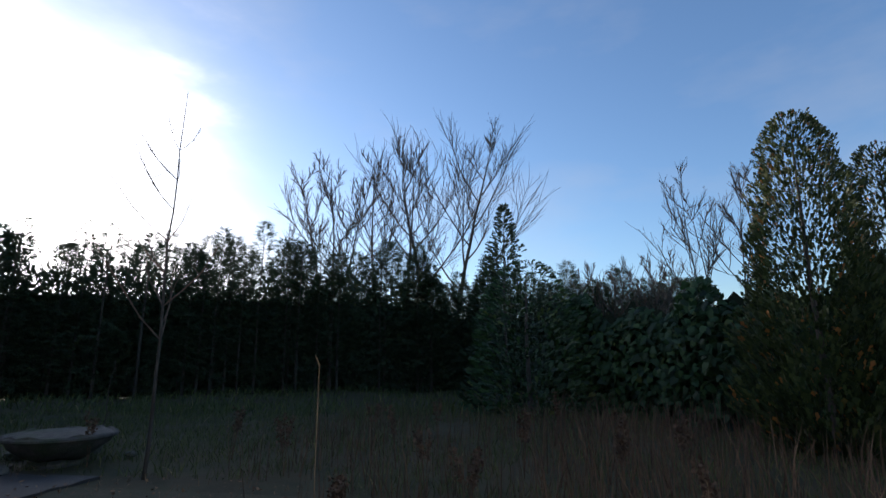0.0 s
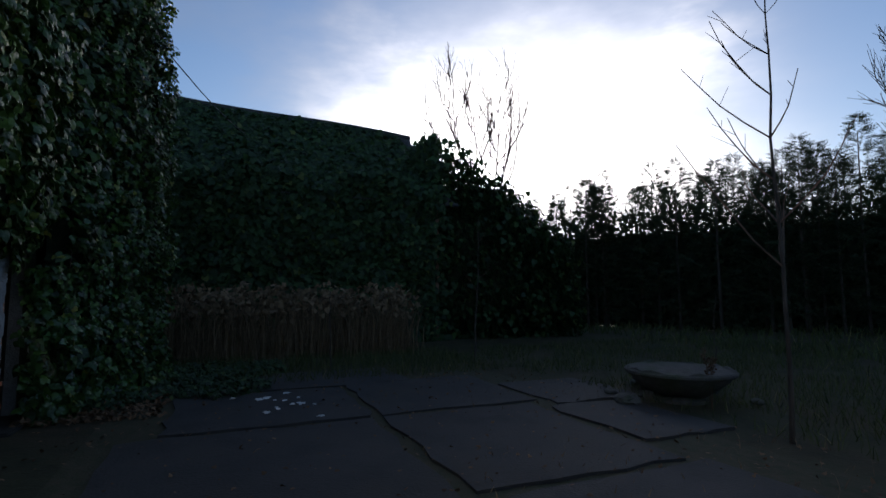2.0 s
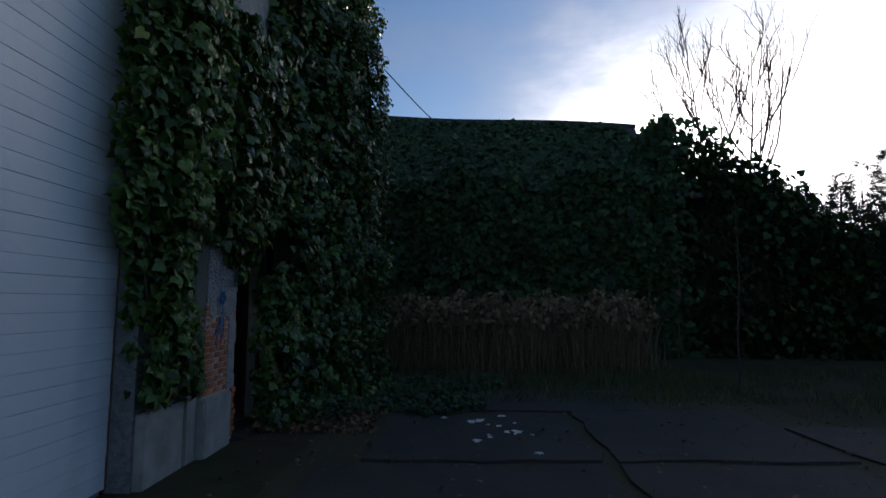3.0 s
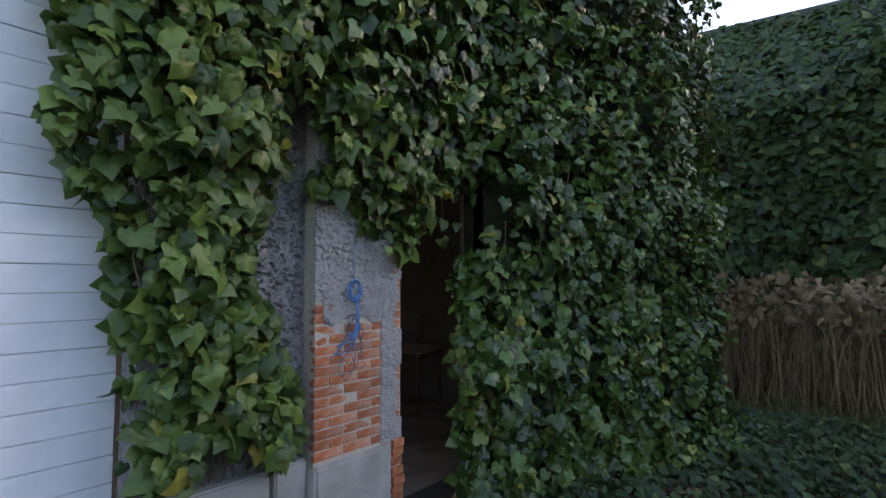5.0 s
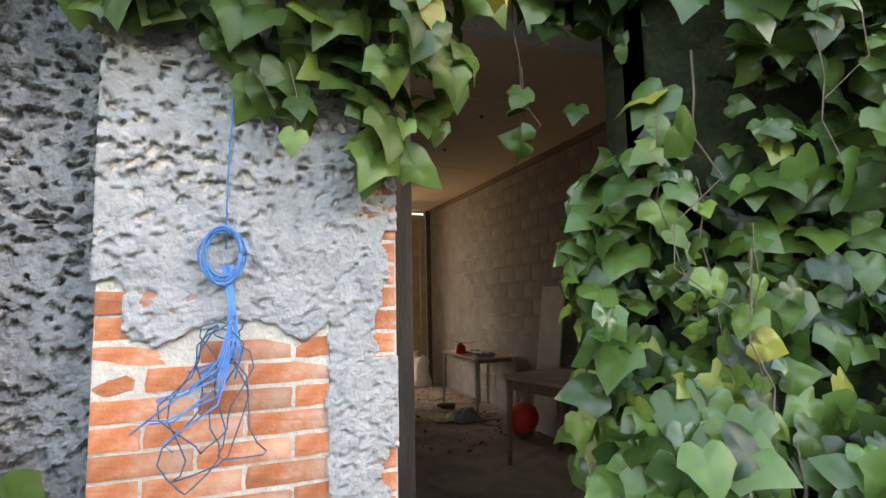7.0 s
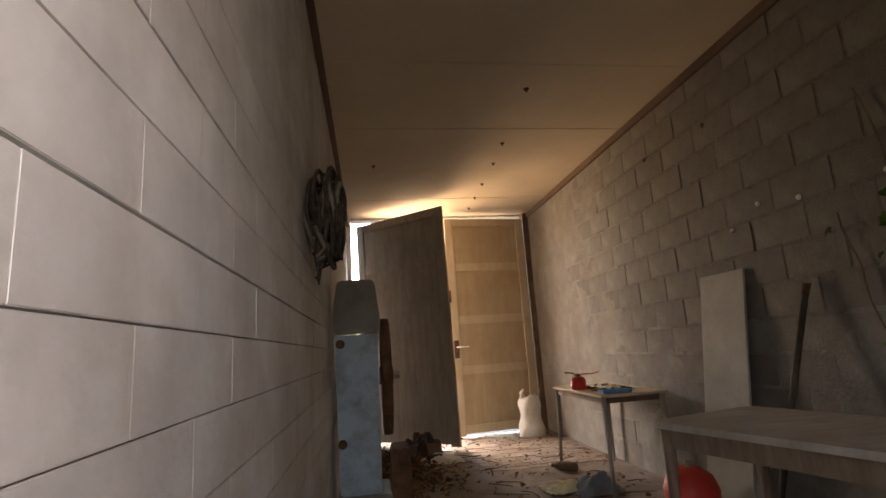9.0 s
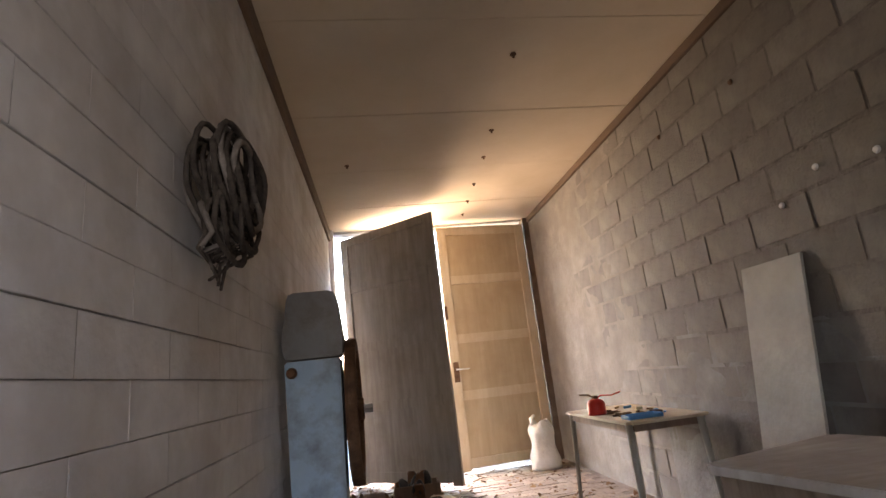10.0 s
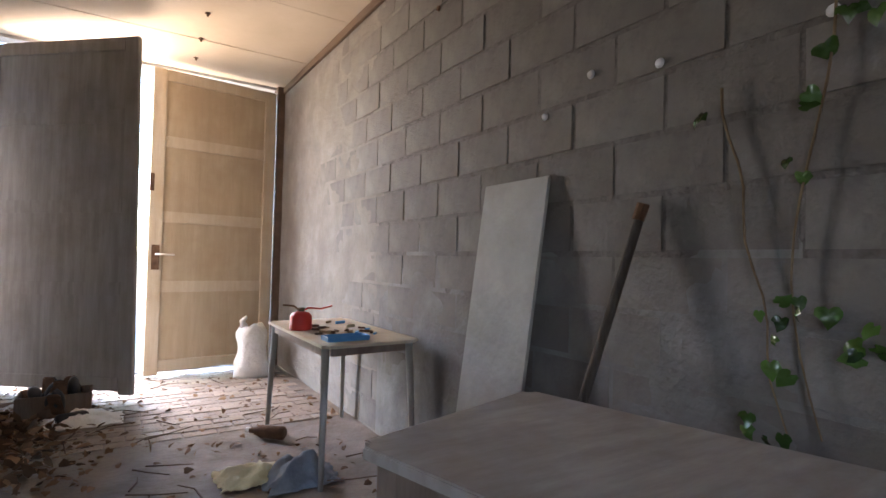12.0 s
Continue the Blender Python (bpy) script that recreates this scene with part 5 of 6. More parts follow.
def blades(name, n, region, hgt, width, material, seed, label, category, lean=0.35, keep_out=()):
    """Many thin upright blades or stalks as one tangle."""
    r = np.random.default_rng(seed)
    x0, y0, x1, y1 = region
    P = np.stack([r.uniform(x0, x1, n), r.uniform(y0, y1, n)], 1)
    for (a, b, c, d) in keep_out:
        P = P[~((P[:, 0] > a) & (P[:, 0] < c) & (P[:, 1] > b) & (P[:, 1] < d))]
    n = len(P)
    clump = np.array([noise.noise(Vector((p[0] * 0.8, p[1] * 0.8, seed))) for p in P])
    P = P[clump > -0.1 - 0.3 * r.uniform(0, 1, n)]
    n = len(P)
    z0 = ground_height(P[:, 0], P[:, 1]) - 0.01
    h = r.uniform(*hgt, n)
    a = r.uniform(0, 2 * np.pi, n)
    L = r.normal(0, lean, (n, 2)) * h[:, None]
    w = width * r.uniform(0.6, 1.4, n)
    c, s = np.cos(a) * w, np.sin(a) * w
    b0 = np.stack([P[:, 0] - c, P[:, 1] - s, z0], 1)
    b1 = np.stack([P[:, 0] + c, P[:, 1] + s, z0], 1)
    m0 = np.stack([P[:, 0] + L[:, 0] * 0.35 - c * .7, P[:, 1] + L[:, 1] * 0.35 - s * .7, z0 + h * 0.55], 1)
    m1 = np.stack([P[:, 0] + L[:, 0] * 0.35 + c * .7, P[:, 1] + L[:, 1] * 0.35 + s * .7, z0 + h * 0.55], 1)
    tp = np.stack([P[:, 0] + L[:, 0], P[:, 1] + L[:, 1], z0 + h], 1)
    V = np.stack([b0, b1, m0, m1, tp], 1).reshape(-1, 3)
    F = np.array([(0, 1, 3), (0, 3, 2), (2, 3, 4)])[None] + (np.arange(n) * 5)[:, None, None]
    return tagged(new(name, numpy_mesh(name, V, F.reshape(-1, 3), material)), label, category, kind="stuff")


M_BLADE = leaf_mat("grass_blade", (0.03, 0.045, 0.012), (0.10, 0.12, 0.035), (0.22, 0.18, 0.08), "island", 0.7, 0.2)
YARD = [(-6.3, -7.6, 3.2, -0.5), (-1.7, -0.6, 4.0, 0.6)]
blades("lawn_grass", 60000, (-15, -18, 6, -1.5), (0.05, 0.24), 0.006, M_BLADE, 71, "rough winter lawn grass", "grass", 0.5, YARD)
blades("lawn_grass_far", 12000, (-26, -32, 14, -15), (0.15, 0.4), 0.02, M_BLADE, 75, "rough winter lawn grass farther off", "grass", 0.5)
blades("dead_stalks", 2600, (-14, -14, -4.2, -3.2), (0.2, 0.85), 0.006, M_STALK, 72, "dead brown weed stalks standing in the lawn", "weeds", 0.16, YARD)
blades("dead_stalks", 2600, (-24, -15, -8.5, -5.0), (0.4, 1.0), 0.009, M_STALK, 76, "dense dead brown weeds by the hedge", "weeds", 0.25)
blades("dry_weeds", 5200, (5.2, -7.0, 6.9, 1.2), (0.5, 1.75), 0.008, M_STRAW, 73, "tall dry straw-coloured weeds before the outbuilding", "weeds", 0.22)
blades("yard_grass", 5200, (2.0, -7.5, 6.0, -1.0), (0.08, 0.28), 0.007, M_BLADE, 74, "grass at the yard edge", "grass", 0.5)
blades("joint_weeds", 900, (-6.2, -7.6, 3.0, -3.85), (0.03, 0.12), 0.006, M_STRAW, 77, "small dry weeds in the slab joints", "weeds", 0.5)

# seed heads of the dry weeds
r = np.random.default_rng(81)
n = 2200
P = np.stack([r.uniform(5.2, 6.8, n), r.uniform(-6.8, 1.0, n), np.zeros(n)], 1)
P[:, 2] = r.uniform(1.0, 1.6, n) + 0.2 * np.sin(P[:, 1] * 3.1) * np.sin(P[:, 1] * 1.3 + P[:, 0] * 4)
me = leaves_mesh("seed_heads", P, np.tile([-1, 0, 0.3], (n, 1)), r.uniform(0.07, 0.17, n), M_STRAW, r, (HEART_V, HEART_F), 0.9)
plain("seed_heads", me, "fluffy pale seed heads on the dry weeds", "weeds", "stuff")

# ivy and dead leaves creeping over the ground by the doorway
n = 6500
P = np.stack([r.uniform(0.75, 4.4, n), r.uniform(-3.3, -0.2, n), r.uniform(0.0, 0.14, n)], 1)
edge = -2.2 - 0.45 * (P[:, 0] - 0.75) + 0.3 * np.sin(P[:, 0] * 3)
P = P[(P[:, 1] > np.maximum(edge, -3.3)) & (P[:, 0] > 0.95 + 0.3 * np.sin(P[:, 1] * 3))]
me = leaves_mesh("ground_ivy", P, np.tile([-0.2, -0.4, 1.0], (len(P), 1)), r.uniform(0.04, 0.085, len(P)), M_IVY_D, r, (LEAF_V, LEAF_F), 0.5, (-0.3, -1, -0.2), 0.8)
plain("ground_ivy", me, "green ivy creeping over the ground by the doorway", "ivy", "stuff")
n = 1500
P = np.stack([r.uniform(0.25, 2.6, n), r.uniform(-1.5, 0.0, n), r.uniform(0.005, 0.05, n)], 1)
me = leaves_mesh("dead_leaves", P, np.tile([0, 0, 1.0], (n, 1)), r.uniform(0.035, 0.08, n), M_LITTER, r, (HEART_V, HEART_F), 0.6, (0, -1, 0), 1.2)
plain("dead_leaves", me, "brown dead leaves lying by the doorway", "leaves", "stuff")
n = 1200
P = np.stack([r.uniform(-6, 3, n), r.uniform(-7.5, -0.3, n), r.uniform(0.012, 0.03, n)], 1)
me = leaves_mesh("dead_leaves", P, np.tile([0, 0, 1.0], (n, 1)), r.uniform(0.03, 0.06, n), M_LITTER, r, (HEART_V, HEART_F), 0.4, (0, -1, 0), 1.2)
plain("dead_leaves", me, "scattered dead leaves on the old slabs", "leaves", "stuff")

# bowl-shaped stone planter
px_, py_ = -1.5, -8.2
planter = thing("stone_planter", "wide weathered stone bowl planter on the yard edge", "planter", (px_, py_, 0))
part("bowl", lathe([(0.30, 0.06), (0.42, 0.12), (0.62, 0.28), (0.70, 0.38), (0.72, 0.43), (0.66, 0.43), (0.60, 0.34), (0.0, 0.30)], (px_, py_, 0), 28), M_STONE, planter, smooth=True)
for q in bpy.data.objects["bowl"].data.vertices:
    q.co += Vector((noise.noise(q.co * 5), noise.noise(q.co * 5 + Vector((4, 0, 0))), 1.3 * noise.noise(q.co * 7))) * 0.05
part("foot", lathe([(0.36, -0.03), (0.36, 0.03), (0.28, 0.07)], (px_, py_, 0), 24), M_STONE, planter)
part("rim_band", lathe([(0.725, 0.36), (0.75, 0.38), (0.75, 0.41), (0.725, 0.43)], (px_, py_, 0), 28), M_STONE, planter)
for i in range(7):
    a = random.Random(i).uniform(0, 6.28)
    q = random.Random(i + 50)
    rx, ry = px_ + 1.0 * math.cos(a), py_ + 0.9 * math.sin(a)
    bm = bmesh.new()
    bmesh.ops.create_icosphere(bm, subdivisions=2, radius=q.uniform(0.08, 0.2))
    for v_ in bm.verts:
        v_.co = Vector((v_.co.x, v_.co.y, v_.co.z * 0.5)) * (1 + 0.3 * noise.noise(v_.co * 9 + Vector((i, 0, 0)))) + Vector((rx, ry, 0.04))
    tagged(part("stone", bm, M_STONE), "loose mossy stone beside the planter", "stone", "loose stones")

# white scraps of rubbish on the yard
for i in range(16):
    q = random.Random(i + 300)
    x, y = 0.5 + q.gauss(0, 0.45), -3.0 + q.gauss(0, 0.28)
    bm = bmesh.new()
    bmesh.ops.create_grid(bm, x_segments=4, y_segments=4, size=q.uniform(0.02, 0.07))
    for v_ in bm.verts:
        v_.co = Matrix.Rotation(q.uniform(0, 6), 3, 'Z') @ v_.co + Vector((x, y, 0.03 + 0.018 * noise.noise(v_.co * 30 + Vector((i, 0, 0)))))
    bmesh.ops.solidify(bm, geom=bm.faces[:], thickness=0.003)
    tagged(part("scrap", bm, M_PAPER), "crumpled white scrap lying on the yard", "litter", "white scraps")
# overhead wire from the house to the outbuilding
wire = [(3.2 + k * 0.64, -1.2 - 0.25 * k * 0.64, 5.75 + 0.09 * k * 0.64 - 0.12 * math.sin(math.pi * k / 10)) for k in range(11)]
tagged(part("overhead_cable", tube(wire, 0.012, sides=5), M_BLACKW), "thin black cable between house and outbuilding", "cable", kind="structure")
tub = thing("yellow_tub", "small yellow tub at the foot of the white wall", "tub", (-2.2, 0.05, 0))
part("body", lathe([(0.05, 0.0), (0.07, 0.13), (0.066, 0.13), (0.045, 0.01)], (-2.2, 0.05, 0.0), 14), mat("yellow_plastic", (0.6, 0.36, 0.03), (0.7, 0.45, 0.05), 6, 0.5, 0.0), tub, smooth=True)
part("rim", lathe([(0.07, 0.125), (0.075, 0.13), (0.075, 0.14), (0.068, 0.14)], (-2.2, 0.05, 0.0), 14), M_SACK, tub)

# ---- things in the long room ----


def table(name, label, corners, h, leg_r, thick, apron, splay, m_top=M_WOODT, m_leg=M_WOODL):
    """A table from its four top corners, in order round it."""
    c = [Vector((*p, 0)) for p in corners]
    mid = sum(c, Vector()) / 4
    t = thing(name, label, "table", (mid.x, mid.y, 0))
    bm = bmesh.new()
    lo = [bm.verts.new((p.x, p.y, h - thick)) for p in c]
    hi = [bm.verts.new((p.x, p.y, h)) for p in c]
    bm.faces.new(lo[::-1])
    bm.faces.new(hi)
    for k in range(4):
        bm.faces.new((lo[k], lo[(k + 1) % 4], hi[(k + 1) % 4], hi[k]))
    bmesh.ops.recalc_face_normals(bm, faces=bm.faces[:])
    bmesh.ops.bevel(bm, geom=[e for e in bm.edges if abs(e.verts[0].co.z - e.verts[1].co.z) > 0.005], offset=0.03, segments=3, affect='EDGES')
    bmesh.ops.bevel(bm, geom=[e for e in bm.edges if abs(e.verts[0].co.z - e.verts[1].co.z) < 0.001], offset=0.004, segments=2, affect='EDGES')
    part("tabletop", bm, m_top, t)
    inn = [p.lerp(mid, 0.13) for p in c]
    for k in range(4):
        a, b = inn[k], inn[(k + 1) % 4]
        d = (b - a).normalized() * 0.03
        nrm = Vector((-d.y, d.x, 0)) / 0.03 * 0.011
        bm = bmesh.new()
        a2, b2 = a + d, b - d
        q = [bm.verts.new((p + s + Vector((0, 0, z)))) for p in (a2, b2) for s in (nrm, -nrm) for z in (h - thick - apron, h - thick - 0.001)]
        bmesh.ops.convex_hull(bm, input=bm.verts[:])
        part("apron", bm, M_WOODL, t)
    for p in inn:
        o = (p - mid).normalized() * splay
        part("leg", tube([p + Vector((0, 0, h - thick - 0.001)), p + o * 0.5 + Vector((0, 0, h * 0.5)), p + o + Vector((0, 0, 0))], leg_r, leg_r * 0.6, 8), m_leg, t, smooth=True)
    return t


table("work_table", "large dusty wooden table beside the block wall", [(1.74, 2.80), (2.03, 1.70), (2.72, 1.89), (2.45, 3.00)], 0.76, 0.032, 0.03, 0.09, 0.02)
table("small_table", "small worn wooden table covered with bits and rubbish", [(2.16, 5.36), (2.16, 4.20), (2.74, 4.22), (2.74, 5.38)], 0.74, 0.024, 0.018, 0.05, 0.05, M_WOODS, M_BOARD)


def oil_can(at):
    x, y, z = at
    t = thing("oil_can", "small red oil can with long thin spout", "oil can", at)
    part("body", lathe([(0.065, 0.0), (0.068, 0.01), (0.066, 0.085), (0.05, 0.105), (0.02, 0.115)], at, 18), M_RED, t, smooth=True)
    part("spout", tube([(x, y, z + 0.11), (x + 0.04, y - 0.02, z + 0.135), (x + 0.11, y - 0.05, z + 0.13), (x + 0.17, y - 0.08, z + 0.15)], 0.007, 0.004, 7), M_RED, t, smooth=True)
    part("lever", tube([(x, y, z + 0.112), (x - 0.04, y + 0.02, z + 0.145), (x - 0.10, y + 0.05, z + 0.15)], 0.006, 0.006, 6), M_RUST, t)
    part("cap", lathe([(0.022, 0.112), (0.022, 0.135), (0.0, 0.138)], at, 12), M_RUST, t)


oil_can((2.24, 4.85, 0.742))
tray = thing("blue_tray", "shallow blue plastic tray on the small table", "tray", (2.36, 4.36, 0.742))
part("base", box(2.22, 4.30, 0.742, 2.46, 4.42, 0.748, bev=0.002), M_BLUEPL, tray)
for a in ((2.22, 4.30, 0.748, 2.46, 4.308, 0.768), (2.22, 4.412, 0.748, 2.46, 4.42, 0.768), (2.22, 4.309, 0.748, 2.228, 4.411, 0.768), (2.452, 4.309, 0.748, 2.46, 4.411, 0.768)):
    part("rim", box(*a, bev=0.002), M_BLUEPL, tray)
for i in range(26):
    q = random.Random(i + 700)
    x, y = q.uniform(2.25, 2.68), q.uniform(4.5, 5.2)
    a = q.uniform(0, 3.14)
    ln = q.uniform(0.03, 0.09)
    m_ = q.choice((M_TWIG, M_YCLOTH, M_BLUEPL, M_RUST, M_STRAW))
    tagged(part("debris_piece", box(-ln / 2, -0.008, 0, ln / 2, 0.008, q.uniform(0.006, 0.02), bev=0.002, m=Matrix.Translation((x, y, 0.7405)) @ Matrix.Rotation(a, 4, 'Z')), m_), "small piece of rubbish on the table", "debris", "table rubbish")


def sack(at, h, rad, seed):
    t = thing("plastic_sack", "crumpled white sack standing on the floor", "sack", at)
    bm = bmesh.new()
    n, k = 24, 14
    rings = []
    for j in range(k):
        f = j / (k - 1)
        rr_ = rad * (1.0 - 0.25 * f - 0.25 * max(0, f - 0.8) * 4 + 0.08 * math.sin(f * 9))
        rings.append([bm.verts.new((at[0] + rr_ * math.cos(a) * 1.15 * (1 + 0.16 * noise.noise(Vector((math.cos(a) * 2, math.sin(a) * 2, f * 4 + seed)))), at[1] + rr_ * math.sin(a) * 0.8 * (1 + 0.16 * noise.noise(Vector((math.sin(a) * 3, math.cos(a) * 2, f * 4)))), at[2] + f * h + 0.03 * math.sin(3 * a) * f)) for a in [2 * math.pi * q / n for q in range(n)]])
    for a, b in zip(rings, rings[1:]):
        for q in range(n):
            bm.faces.new((a[q], a[(q + 1) % n], b[(q + 1) % n], b[q]))
    bm.faces.new(rings[0][::-1])
    bm.faces.new(rings[-1])
    part("bag", bm, M_SACK, t, smooth=True)
    part("neck", tube([(at[0] - 0.08, at[1], at[2] + h - 0.01), (at[0] - 0.1, at[1] + 0.01, at[2] + h + 0.05), (at[0] - 0.06, at[1], at[2] + h + 0.09)], 0.04, 0.015, 8), M_SACK, t, smooth=True)


sack((2.43, 7.02, 0.0), 0.50, 0.15, 3)

# leaning boards and pole by the block wall


def leaning_board(name, label, base, top, half, thick, material):
    """A board leaning on the wall, from the middle of its foot to the middle of its head."""
    b, t_ = Vector(base), Vector(top)
    up = (t_ - b)
    ln = up.length
    up.normalize()
    side = Vector((0, 1, 0))
    nrm = up.cross(side).normalized()
    m = Matrix((( side.x, nrm.x, up.x, b.x), (side.y, nrm.y, up.y, b.y), (side.z, nrm.z, up.z, b.z), (0, 0, 0, 1)))
    ob = part(name, box(-half, -thick, 0.0, half, 0, ln, bev=0.004, m=m), material)
    return tagged(ob, label, "board")


leaning_board("fibre_board", "tall grey fibre board leaning on the block wall", (2.60, 3.52, 0.0), (2.775, 3.47, 1.56), 0.22, 0.016, M_BOARD)
pl = thing("wooden_pole", "dark wooden pole leaning on the block wall", "pole", (2.55, 2.98, 0))
part("shaft", tube([(2.52, 3.06, 0.02), (2.65, 2.92, 0.75), (2.765, 2.79, 1.38)], 0.019, 0.016, 8), M_BARK, pl, smooth=True)
part("ferrule", tube([(2.757, 2.80, 1.345), (2.768, 2.787, 1.40)], 0.021, 0.021, 8), M_RUST, pl)

# blue bandsaw
saw = thing("bandsaw", "old pale blue and grey bandsaw by the wall", "machine", (0.36, 4.1, 0))
oct_ = [(0.03, 1.32), (0.015, 1.40), (0.05, 1.66), (0.07, 1.68), (0.29, 1.68), (0.31, 1.66), (0.34, 1.40), (0.33, 1.32)]


def prism(pts, y0, y1, bev=0.01):
    bm = bmesh.new()
    a = [bm.verts.new((XL + x, y0, z)) for x, z in pts]
    b = [bm.verts.new((XL + x, y1, z)) for x, z in pts]
    bm.faces.new(a[::-1])
    bm.faces.new(b)
    for k in range(len(pts)):
        bm.faces.new((a[k], a[(k + 1) % len(pts)], b[(k + 1) % len(pts)], b[k]))
    bmesh.ops.recalc_face_normals(bm, faces=bm.faces[:])
    bmesh.ops.bevel(bm, geom=bm.edges[:], offset=bev, segments=2, affect='EDGES')
    return bm


part("upper_cover", prism(oct_, 3.84, 4.10), M_GREYP, saw, "grey upper wheel cover")
part("column", prism([(0.05, 0.30), (0.03, 1.31), (0.32, 1.31), (0.31, 0.30)], 3.83, 4.08), M_BLUE, saw, "pale blue column")
part("base", prism([(0.0, 0.0), (0.03, 0.30), (0.37, 0.30), (0.42, 0.0)], 3.80, 4.23), M_GREYP, saw)
MW = Matrix.Translation((0.50, 4.10, 1.02)) @ Matrix.Rotation(radians(90), 4, 'Y') @ Matrix.Rotation(0.2, 4, 'Z')
wheel = part("wheel", lathe([(0.34, -0.03), (0.40, -0.03), (0.405, 0.0), (0.40, 0.03), (0.34, 0.03), (0.335, 0.0), (0.34, -0.03)], sides=32, m=MW), M_RUST, saw, "rusty spoked wheel", True)
for k in range(6):
    a = k * math.pi / 3
    part("spoke", tube([MW @ Vector((0.05 * math.cos(a), 0.05 * math.sin(a), 0)), MW @ Vector((0.345 * math.cos(a), 0.345 * math.sin(a), 0))], 0.02, 0.016, 6), M_RUST, wheel)
part("hub", lathe([(0.06, -0.05), (0.07, 0.0), (0.06, 0.05)], sides=14, m=MW), M_RUST, wheel)
part("axle", tube([(0.45, 4.10, 1.02), (0.60, 4.10, 1.02)], 0.025, sides=8), M_STEEL, saw)
for z in (0.62, 1.25):
    part("knob", lathe([(0.02, -0.03), (0.03, 0.0), (0.02, 0.03)], sides=10, m=Matrix.Translation((0.20, 3.81, z)) @ Matrix.Rotation(radians(90), 4, 'X')), M_RUST, saw)
part("lower_guard", prism([(0.36, 0.05), (0.38, 0.55), (0.50, 0.55), (0.52, 0.05)], 3.86, 4.18, 0.008), M_RUST, saw)

# bundle of old rope and wire hung on the slab wall
coil = thing("rope_coil", "dusty coil of old rope hung on the slab wall", "rope", (XL + 0.05, 2.62, 1.95))
for k in range(22):
    q = random.Random(k + 900)
    wide = k % 5 < 3
    cy, cz = 2.62 + q.uniform(-0.03, 0.03), (1.83 if wide else 1.68) + q.uniform(-0.03, 0.03)
    ry, rz, ph = (q.uniform(0.15, 0.20), q.uniform(0.125, 0.165), q.uniform(0, 6)) if wide else (q.uniform(0.08, 0.17), q.uniform(0.06, 0.11), q.uniform(0, 6))
    bm = tube([(XL + 0.025 + 0.006 * k + 0.014 * math.sin(2 * a + ph), cy + ry * math.cos(a) + 0.014 * math.sin(3 * a + ph), cz + rz * math.sin(a) + 0.01 * math.sin(4 * a + ph)) for a in [2 * math.pi * j / 26 for j in range(27)]], q.uniform(0.007, 0.013), sides=6)
    part("loop", bm, M_ROPE if k % 4 else M_ROPEP, coil, smooth=True)
for k in range(14):
    q = random.Random(k + 950)
    y = 2.62 + q.uniform(-0.15, 0.15)
    bm = tube([(XL + 0.05, y, 1.72), (XL + 0.06 + q.uniform(0, 0.08), y + q.uniform(-0.06, 0.06), 1.62), (XL + 0.05, y + q.uniform(-0.08, 0.08), 1.58), (XL + 0.04, 2.62 + q.uniform(-0.08, 0.08), 1.53 + q.uniform(-0.03, 0.08))], q.uniform(0.006, 0.013), 0.005, 6)
    part("tail", bm, M_ROPE if k % 3 else M_ROPEP, coil, smooth=True)
part("nail", tube([(XL - 0.005, 2.60, 1.92), (XL + 0.09, 2.60, 1.935)], 0.006, sides=6), M_RUST, coil)

# red ball, bucket, rags, bottle and litter on the floor
drum = thing("red_gas_bottle", "round red metal bottle under the table", "gas bottle", (2.40, 3.58, 0))
part("body", lathe([(0.06, 0.02), (0.12, 0.05), (0.165, 0.13), (0.17, 0.2), (0.14, 0.28), (0.07, 0.325), (0.03, 0.33)], (2.40, 3.58, 0), 24), M_RED, drum, smooth=True)
part("foot_ring", lathe([(0.10, 0.0), (0.105, 0.04), (0.095, 0.045), (0.09, 0.0)], (2.40, 3.58, 0), 20), M_RUST, drum)
part("valve", lathe([(0.022, 0.325), (0.022, 0.37), (0.0, 0.375)], (2.40, 3.58, 0), 10), M_STEEL, drum)
bucket = thing("bucket", "pale blue plastic bucket on the floor", "bucket", (0.33, 3.52, 0))
part("body", lathe([(0.10, 0.0), (0.135, 0.27), (0.128, 0.27), (0.095, 0.01), (0.0, 0.01)], (0.33, 3.52, 0), 22), M_CYAN, bucket, smooth=True)
part("rim", lathe([(0.133, 0.262), (0.142, 0.265), (0.142, 0.278), (0.13, 0.278)], (0.33, 3.52, 0), 22), M_CYAN, bucket)
part("handle", tube([(0.33 + 0.14 * math.cos(a), 3.52 - 0.05 * math.sin(a), 0.27 - 0.11 * math.sin(a)) for a in [math.pi * k / 10 for k in range(11)]], 0.004, sides=5), M_STEEL, bucket)


def rag(name, label, at, sx, sy, h, material, seed):
    bm = bmesh.new()
    bmesh.ops.create_grid(bm, x_segments=22, y_segments=22, size=1)
    for v_ in bm.verts:
        p = v_.co.copy()
        d = min(1, p.length)
        z = h * (1 - d ** 2) * (0.6 + 0.7 * noise.noise(p * 1.8 + Vector((seed, 0, 0)))) + 0.03 * abs(noise.noise(p * 4 + Vector((seed, 3, 0))))
        v_.co = Vector((at[0] + p.x * sx * (1 + 0.2 * noise.noise(p * 2)), at[1] + p.y * sy * (1 + 0.25 * noise.noise(p * 2 + Vector((5, 0, 0)))), at[2] + max(z, 0.004)))
    bmesh.ops.solidify(bm, geom=bm.faces[:], thickness=-0.004)
    return tagged(part(name, bm, material, smooth=True), label, "cloth")


